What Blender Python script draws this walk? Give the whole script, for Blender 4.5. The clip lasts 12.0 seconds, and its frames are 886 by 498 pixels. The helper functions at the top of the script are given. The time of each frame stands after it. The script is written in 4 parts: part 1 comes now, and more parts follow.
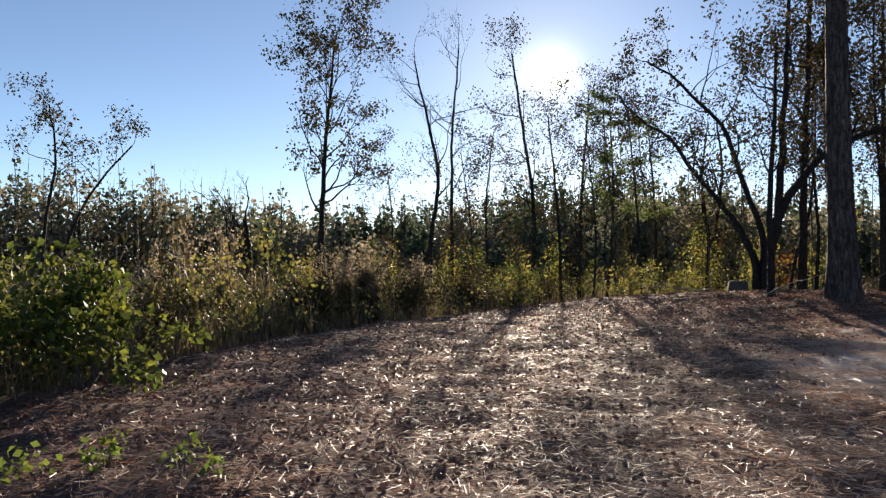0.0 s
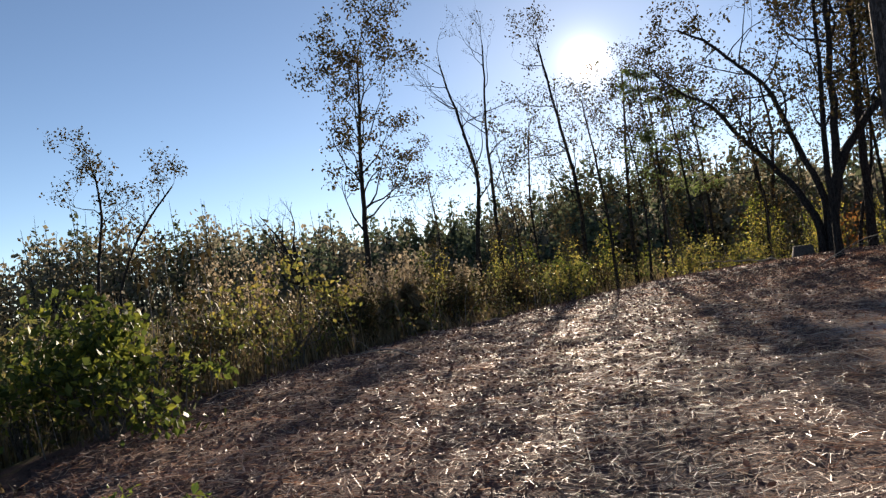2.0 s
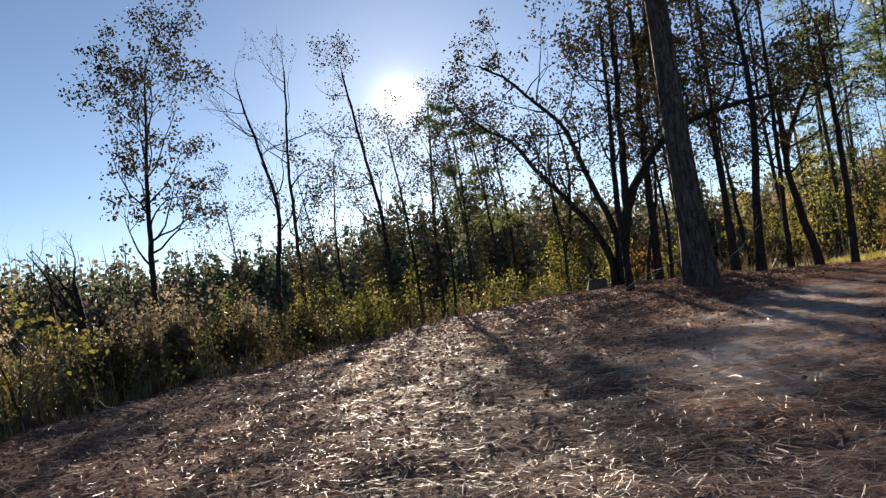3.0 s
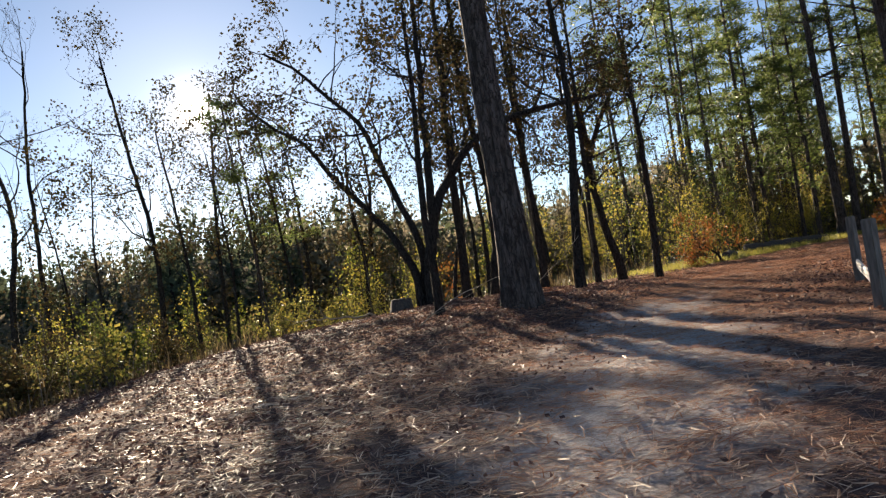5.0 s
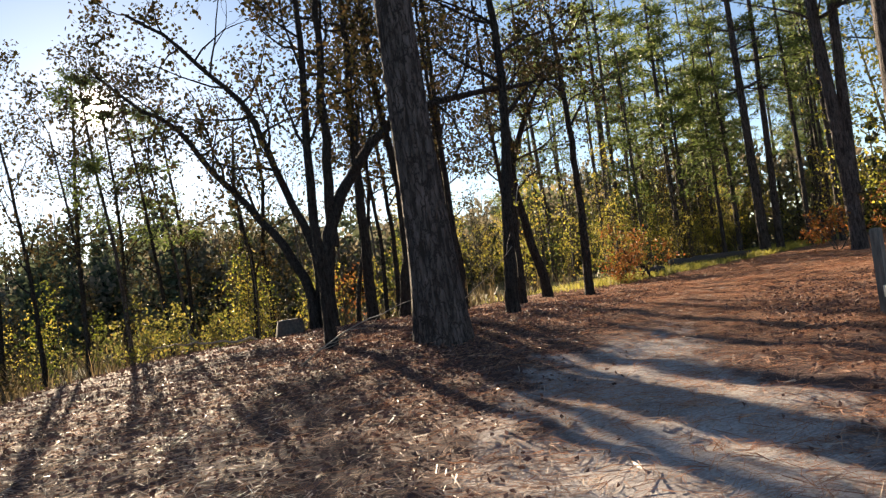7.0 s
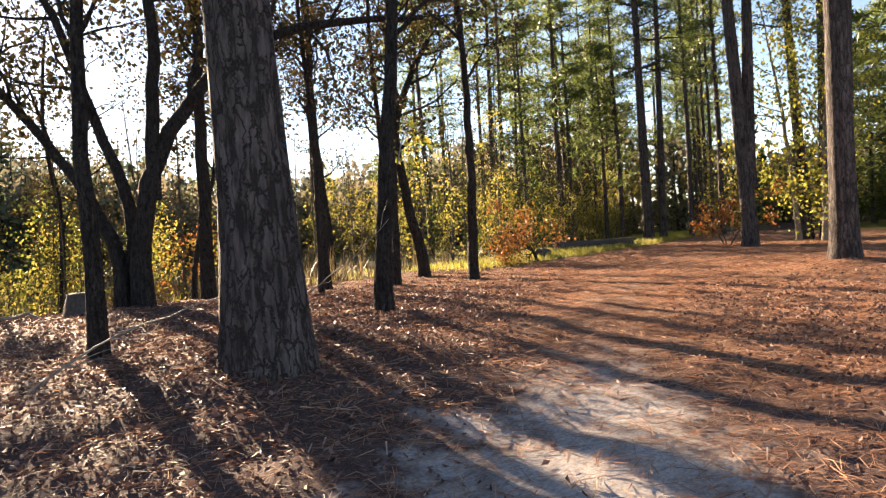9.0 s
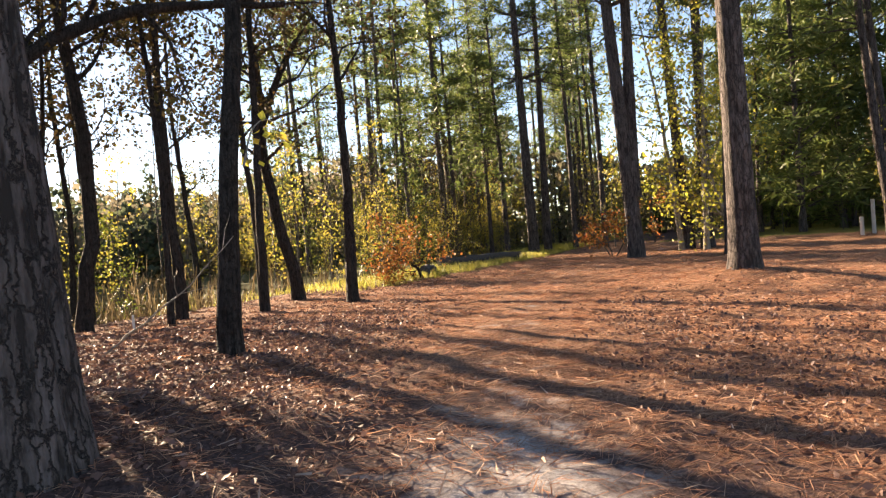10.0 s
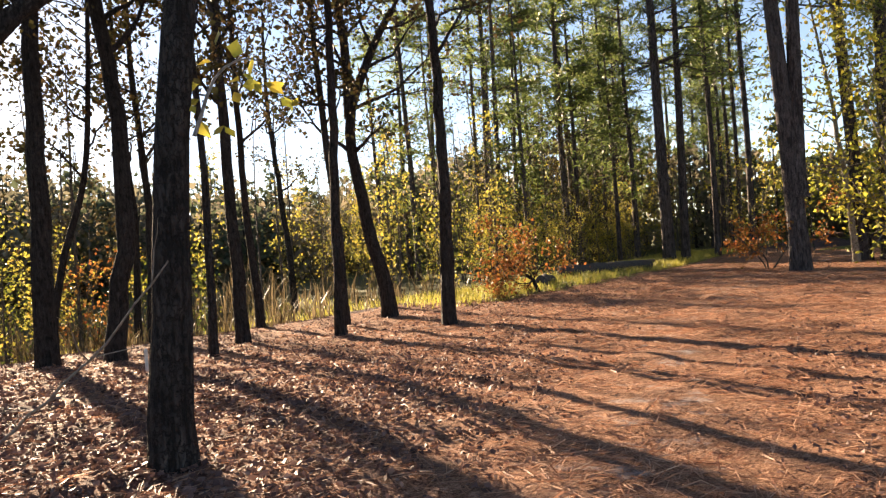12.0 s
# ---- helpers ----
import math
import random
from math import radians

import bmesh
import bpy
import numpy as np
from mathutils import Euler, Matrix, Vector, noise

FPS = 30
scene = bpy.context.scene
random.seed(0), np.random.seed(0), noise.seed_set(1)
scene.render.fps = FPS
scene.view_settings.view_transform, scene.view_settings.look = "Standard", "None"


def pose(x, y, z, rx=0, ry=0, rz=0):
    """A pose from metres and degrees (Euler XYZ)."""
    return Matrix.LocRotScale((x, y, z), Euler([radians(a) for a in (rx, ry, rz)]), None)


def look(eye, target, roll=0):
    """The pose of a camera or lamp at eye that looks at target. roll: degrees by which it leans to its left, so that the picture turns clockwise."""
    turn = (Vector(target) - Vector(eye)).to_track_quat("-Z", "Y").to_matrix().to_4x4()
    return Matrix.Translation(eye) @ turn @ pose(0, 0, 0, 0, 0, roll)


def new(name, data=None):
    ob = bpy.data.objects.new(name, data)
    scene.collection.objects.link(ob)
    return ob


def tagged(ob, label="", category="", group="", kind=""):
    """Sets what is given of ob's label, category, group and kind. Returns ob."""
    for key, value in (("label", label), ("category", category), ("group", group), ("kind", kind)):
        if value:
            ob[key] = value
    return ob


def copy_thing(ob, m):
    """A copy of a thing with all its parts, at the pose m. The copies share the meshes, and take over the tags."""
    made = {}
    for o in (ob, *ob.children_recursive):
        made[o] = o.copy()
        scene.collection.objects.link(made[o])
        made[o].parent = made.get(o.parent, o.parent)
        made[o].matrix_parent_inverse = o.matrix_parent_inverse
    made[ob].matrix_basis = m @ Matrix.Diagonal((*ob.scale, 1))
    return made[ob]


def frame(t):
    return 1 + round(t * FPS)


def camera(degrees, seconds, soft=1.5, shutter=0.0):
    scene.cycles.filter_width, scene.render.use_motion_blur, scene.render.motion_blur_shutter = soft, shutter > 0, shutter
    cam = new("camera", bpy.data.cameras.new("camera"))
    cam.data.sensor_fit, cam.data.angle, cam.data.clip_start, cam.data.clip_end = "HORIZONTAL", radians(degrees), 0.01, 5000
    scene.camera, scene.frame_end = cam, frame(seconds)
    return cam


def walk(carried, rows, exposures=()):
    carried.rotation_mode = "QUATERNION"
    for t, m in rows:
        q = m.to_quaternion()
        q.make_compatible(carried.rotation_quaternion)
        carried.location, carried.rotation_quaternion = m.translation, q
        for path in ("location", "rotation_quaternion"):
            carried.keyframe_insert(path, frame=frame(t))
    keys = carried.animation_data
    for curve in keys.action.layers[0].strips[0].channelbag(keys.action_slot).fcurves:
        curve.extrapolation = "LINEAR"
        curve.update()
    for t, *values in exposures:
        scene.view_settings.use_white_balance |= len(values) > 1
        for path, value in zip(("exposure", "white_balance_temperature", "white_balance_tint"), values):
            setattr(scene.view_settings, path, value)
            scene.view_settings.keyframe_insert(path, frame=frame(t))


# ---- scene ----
cam = camera(60.1, 12.0, soft=1.3)
METRES, EYE, TILT, LEAN, TURN = 17.5, 1.4, 1.0, 0.0, 0.0
ROWS = [
    (0.0, 0.0, 0.0, 0.0, 0.0, 0.0, -0.0),
    (0.5, 0.0006, 0.0021, 0.0015, -6.1, 1.24, -0.0),
    (1.0, -0.0003, 0.0036, 0.0009, -5.8, 0.97, 1.14),
    (1.5, 0.0078, 0.0157, -0.0018, 0.69, 0.47, 3.75),
    (2.0, 0.0162, 0.0325, -0.0028, 4.16, 0.62, 7.01),
    (2.5, 0.0346, 0.0697, -0.0063, -1.01, 0.95, 7.32),
    (3.0, 0.0467, 0.1024, -0.0074, -9.59, 1.59, 7.37),
    (5.0, 0.1103, 0.2701, -0.0047, -24.33, 0.69, 8.2),
    (5.5, 0.126, 0.3182, -0.0042, -27.35, 1.0, 8.0),
    (6.0, 0.1482, 0.3587, -0.0031, -28.74, 1.25, 7.29),
    (6.5, 0.1766, 0.4038, -0.0019, -30.32, 0.9, 7.22),
    (8.5, 0.2891, 0.5674, 0.0015, -34.2, -1.99, 5.14),
    (9.0, 0.3232, 0.6097, 0.0028, -40.45, -2.85, 2.81),
    (9.5, 0.3605, 0.6462, 0.0012, -45.03, -2.59, 3.12),
    (10.0, 0.3992, 0.6815, 0.0003, -49.2, -2.17, 3.8),
    (10.5, 0.4355, 0.7145, 0.0013, -51.38, -1.82, 3.69),
    (11.0, 0.4721, 0.7432, 0.0015, -49.55, -2.04, 4.07),
    (11.5, 0.5101, 0.7737, 0.0026, -44.33, -2.52, 3.99),
    (12.0, 0.5503, 0.8064, 0.0042, -40.04, -1.58, 3.3),
]
EXPOSURES = [(0.0, 1.6, 6600, 11), (3.0, 1.5, 6600, 11), (5.0, 1.85, 7100, 11), (6.5, 2.1, 7400, 11), (8.5, 2.4, 7800, 13), (9.0, 2.75, 8000, 15), (9.5, 2.8, 8000, 15), (11.0, 2.72, 8100, 16), (12.0, 2.6, 8000, 16)]
walk(cam, [(t, pose(0, 0, EYE, TILT, LEAN, TURN) @ pose(METRES * x, METRES * y, METRES * z, 90 + pitch, roll, yaw)) for t, x, y, z, yaw, pitch, roll in ROWS], EXPOSURES)

# ---- world and sun ----
SUN_AZ, SUN_EL = radians(8.0), radians(13.8)  # azimuth from +y towards +x
SUN_DIR = Vector((math.sin(SUN_AZ) * math.cos(SUN_EL), math.cos(SUN_AZ) * math.cos(SUN_EL), math.sin(SUN_EL)))
world = bpy.data.worlds.new("sky")
scene.world = world
world.use_nodes = True
wn, wl = world.node_tree.nodes, world.node_tree.links
wn.clear()
sky = wn.new("ShaderNodeTexSky")
sky.sky_type = "NISHITA"
sky.sun_disc = False
sky.sun_elevation, sky.sun_rotation = SUN_EL, SUN_AZ
sky.air_density, sky.dust_density, sky.ozone_density = 0.6, 0.05, 1.4
bg_sky = wn.new("ShaderNodeBackground")
bg_sky.inputs["Strength"].default_value = 0.05
wl.new(sky.outputs[0], bg_sky.inputs["Color"])
# the sun's own disc with its glare in the hazy air
tc = wn.new("ShaderNodeTexCoord")
dot = wn.new("ShaderNodeVectorMath")
dot.operation = "DOT_PRODUCT"
dot.inputs[1].default_value = SUN_DIR
wl.new(tc.outputs["Generated"], dot.inputs[0])
clampn = wn.new("ShaderNodeMath")
clampn.operation = "MAXIMUM"
clampn.inputs[1].default_value = 0.0
wl.new(dot.outputs["Value"], clampn.inputs[0])
total = None
for power, gain in ((14000, 11.0), (1800, 0.25), (120, 0.05)):
    pw = wn.new("ShaderNodeMath")
    pw.operation = "POWER"
    pw.inputs[1].default_value = power
    wl.new(clampn.outputs[0], pw.inputs[0])
    ml = wn.new("ShaderNodeMath")
    ml.operation = "MULTIPLY"
    ml.inputs[1].default_value = gain
    wl.new(pw.outputs[0], ml.inputs[0])
    if total is None:
        total = ml
    else:
        ad = wn.new("ShaderNodeMath")
        ad.operation = "ADD"
        wl.new(total.outputs[0], ad.inputs[0])
        wl.new(ml.outputs[0], ad.inputs[1])
        total = ad
bg_sun = wn.new("ShaderNodeBackground")
bg_sun.inputs["Color"].default_value = (1.0, 0.95, 0.85, 1)
wl.new(total.outputs[0], bg_sun.inputs["Strength"])
addw = wn.new("ShaderNodeAddShader")
wl.new(bg_sky.outputs[0], addw.inputs[0])
wl.new(bg_sun.outputs[0], addw.inputs[1])
wout = wn.new("ShaderNodeOutputWorld")
wl.new(addw.outputs[0], wout.inputs["Surface"])
sun_data = bpy.data.lights.new("sun", "SUN")
sun_data.energy, sun_data.angle, sun_data.color = 5.0, radians(0.55), (1.0, 0.86, 0.68)
sun = new("sun", sun_data)
sun.matrix_world = look(SUN_DIR * 60, (0, 0, 0))

# ---- materials ----


def nodes_of(name):
    mat = bpy.data.materials.new(name)
    mat.use_nodes = True
    return mat, mat.node_tree.nodes, mat.node_tree.links


def ramp(nd, stops):
    r = nd.new("ShaderNodeValToRGB")
    while len(r.color_ramp.elements) < len(stops):
        r.color_ramp.elements.new(0.5)
    for e, (p, c) in zip(r.color_ramp.elements, stops):
        e.position, e.color = p, (*c, 1)
    return r


def noise_node(nd, ln, coord, scale, detail=4.0, rough=0.6, stretch=None):
    n = nd.new("ShaderNodeTexNoise")
    n.inputs["Scale"].default_value = scale
    n.inputs["Detail"].default_value = detail
    n.inputs["Roughness"].default_value = rough
    if stretch:
        mp = nd.new("ShaderNodeMapping")
        mp.inputs["Scale"].default_value = stretch
        ln.new(coord, mp.inputs["Vector"])
        coord = mp.outputs[0]
    ln.new(coord, n.inputs["Vector"])
    return n


def bark(name, dark, light, scale, bump, plates):
    """Furrowed bark: long plates split by dark cracks, with a fine grain."""
    mat, nd, ln = nodes_of(name)
    bs = nd["Principled BSDF"]
    bs.inputs["Roughness"].default_value = 0.9
    bs.inputs["Specular IOR Level"].default_value = 0.2
    co = nd.new("ShaderNodeTexCoord").outputs["Object"]
    furrow = noise_node(nd, ln, co, scale, 3, 0.55, (1, 1, plates))
    broken = noise_node(nd, ln, co, scale * 0.55, 4, 0.6, (1, 1, plates * 3.5))
    both = nd.new("ShaderNodeMath")
    both.operation = "MULTIPLY_ADD"
    both.inputs[1].default_value = 0.45
    ln.new(broken.outputs["Fac"], both.inputs[0])
    part_f = nd.new("ShaderNodeMath")
    part_f.operation = "MULTIPLY"
    part_f.inputs[1].default_value = 0.55
    ln.new(furrow.outputs["Fac"], part_f.inputs[0])
    ln.new(part_f.outputs[0], both.inputs[2])
    crack = ramp(nd, [(0.40, (0.0, 0.0, 0.0)), (0.46, (0.55, 0.55, 0.55)), (0.58, (1, 1, 1))])
    ln.new(both.outputs[0], crack.inputs[0])
    warp = noise_node(nd, ln, co, 7.0, 5, 0.7)
    bent = nd.new("ShaderNodeVectorMath")
    bent.operation = "MULTIPLY_ADD"
    bent.inputs[1].default_value = (0.14, 0.14, 0.5)
    ln.new(warp.outputs["Color"], bent.inputs[0])
    ln.new(co, bent.inputs[2])
    mp = nd.new("ShaderNodeMapping")
    mp.inputs["Scale"].default_value = (1, 1, plates * 1.6)
    ln.new(bent.outputs[0], mp.inputs["Vector"])
    vo = nd.new("ShaderNodeTexVoronoi")
    vo.feature = "DISTANCE_TO_EDGE"
    vo.inputs["Scale"].default_value = scale * 0.9
    ln.new(mp.outputs[0], vo.inputs["Vector"])
    seam = ramp(nd, [(0.0, (0.1, 0.1, 0.1)), (0.09, (1, 1, 1))])
    ln.new(vo.outputs["Distance"], seam.inputs[0])
    joint = nd.new("ShaderNodeMath")
    joint.operation = "MULTIPLY"
    ln.new(crack.outputs[0], joint.inputs[0])
    ln.new(seam.outputs[0], joint.inputs[1])
    fine = noise_node(nd, ln, co, 30.0, 5, 0.7, (1, 1, 0.25))
    big = noise_node(nd, ln, co, 1.3, 3)
    tone = nd.new("ShaderNodeMath")
    tone.operation = "MULTIPLY_ADD"
    tone.inputs[1].default_value = 0.6
    ln.new(fine.outputs["Fac"], tone.inputs[0])
    half = nd.new("ShaderNodeMath")
    half.operation = "MULTIPLY"
    half.inputs[1].default_value = 0.4
    ln.new(big.outputs["Fac"], half.inputs[0])
    ln.new(half.outputs[0], tone.inputs[2])
    cr = ramp(nd, [(0.3, dark), (0.7, light)])
    ln.new(tone.outputs[0], cr.inputs[0])
    mx = nd.new("ShaderNodeMix")
    mx.data_type = "RGBA"
    mx.inputs["A"].default_value = (*[c * 0.6 for c in dark], 1)
    ln.new(joint.outputs[0], mx.inputs["Factor"])
    ln.new(cr.outputs[0], mx.inputs["B"])
    ln.new(mx.outputs["Result"], bs.inputs["Base Color"])
    hgt = nd.new("ShaderNodeMath")
    hgt.operation = "MULTIPLY_ADD"
    hgt.inputs[1].default_value = 0.35
    ln.new(fine.outputs["Fac"], hgt.inputs[0])
    ln.new(joint.outputs[0], hgt.inputs[2])
    bp = nd.new("ShaderNodeBump")
    bp.inputs["Strength"].default_value = bump
    bp.inputs["Distance"].default_value = 0.03
    ln.new(hgt.outputs[0], bp.inputs["Height"])
    ln.new(bp.outputs[0], bs.inputs["Normal"])
    return mat


def leafy(name, stops, through_light=0.45, rough=0.55, gloss=0.25):
    """Thin leaf matter: each leaf with its own tint, letting light through."""
    mat, nd, ln = nodes_of(name)
    bs = nd["Principled BSDF"]
    bs.inputs["Roughness"].default_value = rough
    bs.inputs["Specular IOR Level"].default_value = gloss
    isl = nd.new("ShaderNodeNewGeometry").outputs["Random Per Island"]
    co = nd.new("ShaderNodeTexCoord").outputs["Object"]
    patch = noise_node(nd, ln, co, 0.7, 2)
    mixn = nd.new("ShaderNodeMath")
    mixn.operation = "MULTIPLY_ADD"
    mixn.inputs[1].default_value = 0.75
    ln.new(isl, mixn.inputs[0])
    sc = nd.new("ShaderNodeMath")
    sc.operation = "MULTIPLY"
    sc.inputs[1].default_value = 0.25
    ln.new(patch.outputs["Fac"], sc.inputs[0])
    ln.new(sc.outputs[0], mixn.inputs[2])
    cr = ramp(nd, stops)
    ln.new(mixn.outputs[0], cr.inputs[0])
    ln.new(cr.outputs[0], bs.inputs["Base Color"])
    tr = nd.new("ShaderNodeBsdfTranslucent")
    ln.new(cr.outputs[0], tr.inputs["Color"])
    ms = nd.new("ShaderNodeMixShader")
    ms.inputs[0].default_value = through_light
    ln.new(bs.outputs[0], ms.inputs[1])
    ln.new(tr.outputs[0], ms.inputs[2])
    ln.new(ms.outputs[0], nd["Material Output"].inputs["Surface"])
    return mat


PINE_BARK = bark("pine_bark", (0.05, 0.04, 0.036), (0.185, 0.152, 0.145), 17.0, 1.0, 0.13)
DARK_BARK = bark("dark_bark", (0.024, 0.02, 0.018), (0.085, 0.073, 0.066), 30.0, 1.0, 0.2)
GREY_BARK = bark("grey_bark", (0.07, 0.06, 0.05), (0.22, 0.19, 0.16), 40.0, 0.5, 0.2)
PALE_BARK = bark("pale_bark", (0.16, 0.14, 0.11), (0.42, 0.37, 0.30), 30.0, 0.3, 0.4)
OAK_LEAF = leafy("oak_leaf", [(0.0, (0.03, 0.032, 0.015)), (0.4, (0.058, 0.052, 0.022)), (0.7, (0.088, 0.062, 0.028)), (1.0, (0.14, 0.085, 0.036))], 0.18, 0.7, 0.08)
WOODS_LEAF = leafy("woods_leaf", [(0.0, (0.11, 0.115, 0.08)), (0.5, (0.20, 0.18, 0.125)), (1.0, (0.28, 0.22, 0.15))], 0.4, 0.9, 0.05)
FAR_NEEDLE = leafy("far_needle", [(0.0, (0.05, 0.065, 0.045)), (0.6, (0.09, 0.11, 0.065)), (1.0, (0.13, 0.145, 0.08))], 0.35, 0.8, 0.05)
GREEN_LEAF = leafy("green_leaf", [(0.0, (0.035, 0.05, 0.014)), (0.5, (0.085, 0.11, 0.022)), (0.9, (0.22, 0.22, 0.03)), (1.0, (0.35, 0.08, 0.03))], 0.45)
SPRIG_LEAF = leafy("sprig_leaf", [(0.0, (0.07, 0.11, 0.025)), (0.6, (0.17, 0.22, 0.04)), (1.0, (0.30, 0.30, 0.05))], 0.5)
YELLOW_LEAF = leafy("yellow_leaf", [(0.0, (0.08, 0.095, 0.025)), (0.4, (0.17, 0.17, 0.04)), (0.75, (0.29, 0.24, 0.06)), (1.0, (0.30, 0.17, 0.05))], 0.42)
THICKET_LEAF = leafy("thicket_leaf", [(0.0, (0.11, 0.125, 0.03)), (0.4, (0.25, 0.235, 0.045)), (0.75, (0.40, 0.32, 0.07)), (1.0, (0.38, 0.20, 0.055))], 0.5)
BRIGHT_LEAF = leafy("bright_leaf", [(0.0, (0.13, 0.16, 0.03)), (0.4, (0.30, 0.30, 0.05)), (0.75, (0.46, 0.40, 0.07)), (1.0, (0.5, 0.32, 0.06))], 0.5)
ORANGE_LEAF = leafy("orange_leaf", [(0.0, (0.10, 0.09, 0.03)), (0.4, (0.26, 0.13, 0.035)), (0.75, (0.36, 0.13, 0.04)), (1.0, (0.32, 0.07, 0.03))], 0.4)
NEEDLE = leafy("needle", [(0.0, (0.06, 0.09, 0.03)), (0.6, (0.13, 0.17, 0.05)), (1.0, (0.24, 0.24, 0.08))], 0.5, 0.45)
DRY_GRASS = leafy("dry_grass", [(0.0, (0.06, 0.05, 0.028)), (0.45, (0.13, 0.095, 0.05)), (0.8, (0.25, 0.185, 0.105)), (1.0, (0.09, 0.10, 0.035))], 0.3)
PLUME = leafy("plume", [(0.0, (0.20, 0.15, 0.09)), (0.5, (0.32, 0.25, 0.16)), (1.0, (0.44, 0.36, 0.25))], 0.4)
WEED_LEAF = leafy("weed_leaf", [(0.0, (0.05, 0.055, 0.018)), (0.4, (0.10, 0.11, 0.03)), (0.75, (0.19, 0.16, 0.06)), (1.0, (0.26, 0.16, 0.08))], 0.45)
LAWN = leafy("lawn", [(0.0, (0.20, 0.22, 0.05)), (0.6, (0.42, 0.38, 0.08)), (1.0, (0.55, 0.44, 0.14))], 0.45)
STRAW = leafy("straw", [(0.0, (0.17, 0.07, 0.04)), (0.4, (0.37, 0.18, 0.11)), (0.75, (0.50, 0.28, 0.18)), (1.0, (0.66, 0.48, 0.34))], 0.3, 0.6, 0.14)
PALE_STRAW = leafy("pale_straw", [(0.0, (0.22, 0.13, 0.10)), (0.5, (0.42, 0.29, 0.22)), (1.0, (0.66, 0.54, 0.44))], 0.3, 0.5, 0.2)
LITTER = leafy("litter", [(0.0, (0.045, 0.028, 0.026)), (0.45, (0.125, 0.072, 0.062)), (0.85, (0.205, 0.12, 0.096)), (1.0, (0.33, 0.25, 0.22))], 0.1, 0.6, 0.15)


def ground_material():
    """Sandy track, pine straw and leaf mould, mixed by the surface's own masks."""
    mat, nd, ln = nodes_of("forest_floor")
    bs = nd["Principled BSDF"]
    bs.inputs["Roughness"].default_value = 0.9
    bs.inputs["Specular IOR Level"].default_value = 0.06
    co = nd.new("ShaderNodeTexCoord").outputs["Object"]
    big = noise_node(nd, ln, co, 0.55, 4, 0.6)
    mid = noise_node(nd, ln, co, 3.0, 5, 0.65)
    fine = noise_node(nd, ln, co, 45.0, 5, 0.7)
    strand = noise_node(nd, ln, co, 14.0, 4, 0.7, (1.0, 2.6, 1.0))
    fibre_a = noise_node(nd, ln, co, 26.0, 3, 0.6, (1.0, 7.0, 1.0))
    fibre_b = noise_node(nd, ln, co, 26.0, 3, 0.6, (7.0, 1.4, 1.0))
    top = nd.new("ShaderNodeMath")
    top.operation = "MAXIMUM"
    ln.new(fibre_a.outputs["Fac"], top.inputs[0])
    ln.new(fibre_b.outputs["Fac"], top.inputs[1])
    fib = nd.new("ShaderNodeMath")
    fib.operation = "MULTIPLY_ADD"
    fib.inputs[1].default_value = 1.5
    ln.new(top.outputs[0], fib.inputs[0])
    lower = nd.new("ShaderNodeMath")
    lower.operation = "MULTIPLY_ADD"
    lower.inputs[1].default_value = 0.6
    lower.inputs[2].default_value = -0.65
    ln.new(strand.outputs["Fac"], lower.inputs[0])
    ln.new(lower.outputs[0], fib.inputs[2])
    straw = ramp(nd, [(0.3, (0.08, 0.04, 0.028)), (0.5, (0.32, 0.165, 0.10)), (0.7, (0.60, 0.37, 0.25))])
    ln.new(fib.outputs[0], straw.inputs[0])
    mould = ramp(nd, [(0.3, (0.045, 0.031, 0.029)), (0.55, (0.135, 0.087, 0.077)), (0.75, (0.25, 0.172, 0.15))])
    ln.new(fine.outputs["Fac"], mould.inputs[0])
    sand = ramp(nd, [(0.36, (0.24, 0.205, 0.19)), (0.5, (0.46, 0.42, 0.40)), (0.64, (0.64, 0.60, 0.57))])
    grit = nd.new("ShaderNodeMath")
    grit.operation = "MULTIPLY_ADD"
    grit.inputs[1].default_value = 0.5
    ln.new(fine.outputs["Fac"], grit.inputs[0])
    loose = nd.new("ShaderNodeMath")
    loose.operation = "MULTIPLY"
    loose.inputs[1].default_value = 0.5
    ln.new(strand.outputs["Fac"], loose.inputs[0])
    ln.new(loose.outputs[0], grit.inputs[2])
    ln.new(grit.outputs[0], sand.inputs[0])
    field = ramp(nd, [(0.3, (0.05, 0.05, 0.02)), (0.6, (0.12, 0.12, 0.045)), (0.8, (0.2, 0.18, 0.07))])
    ln.new(mid.outputs["Fac"], field.inputs[0])
    lawn = ramp(nd, [(0.3, (0.12, 0.12, 0.03)), (0.6, (0.26, 0.23, 0.07)), (0.8, (0.36, 0.28, 0.11))])
    ln.new(fine.outputs["Fac"], lawn.inputs[0])

    def mask(attr, soft):
        at = nd.new("ShaderNodeAttribute")
        at.attribute_name = attr
        ad = nd.new("ShaderNodeMath")
        ad.operation = "ADD"
        ln.new(at.outputs["Fac"], ad.inputs[0])
        ln.new(mid.outputs["Fac"], ad.inputs[1])
        r = ramp(nd, [(0.5, (0, 0, 0)), (0.5 + soft, (1, 1, 1))])
        hf = nd.new("ShaderNodeMath")
        hf.operation = "MULTIPLY"
        hf.inputs[1].default_value = 0.5
        ln.new(ad.outputs[0], hf.inputs[0])
        ln.new(hf.outputs[0], r.inputs[0])
        return r.outputs[0]

    out = mould.outputs[0]
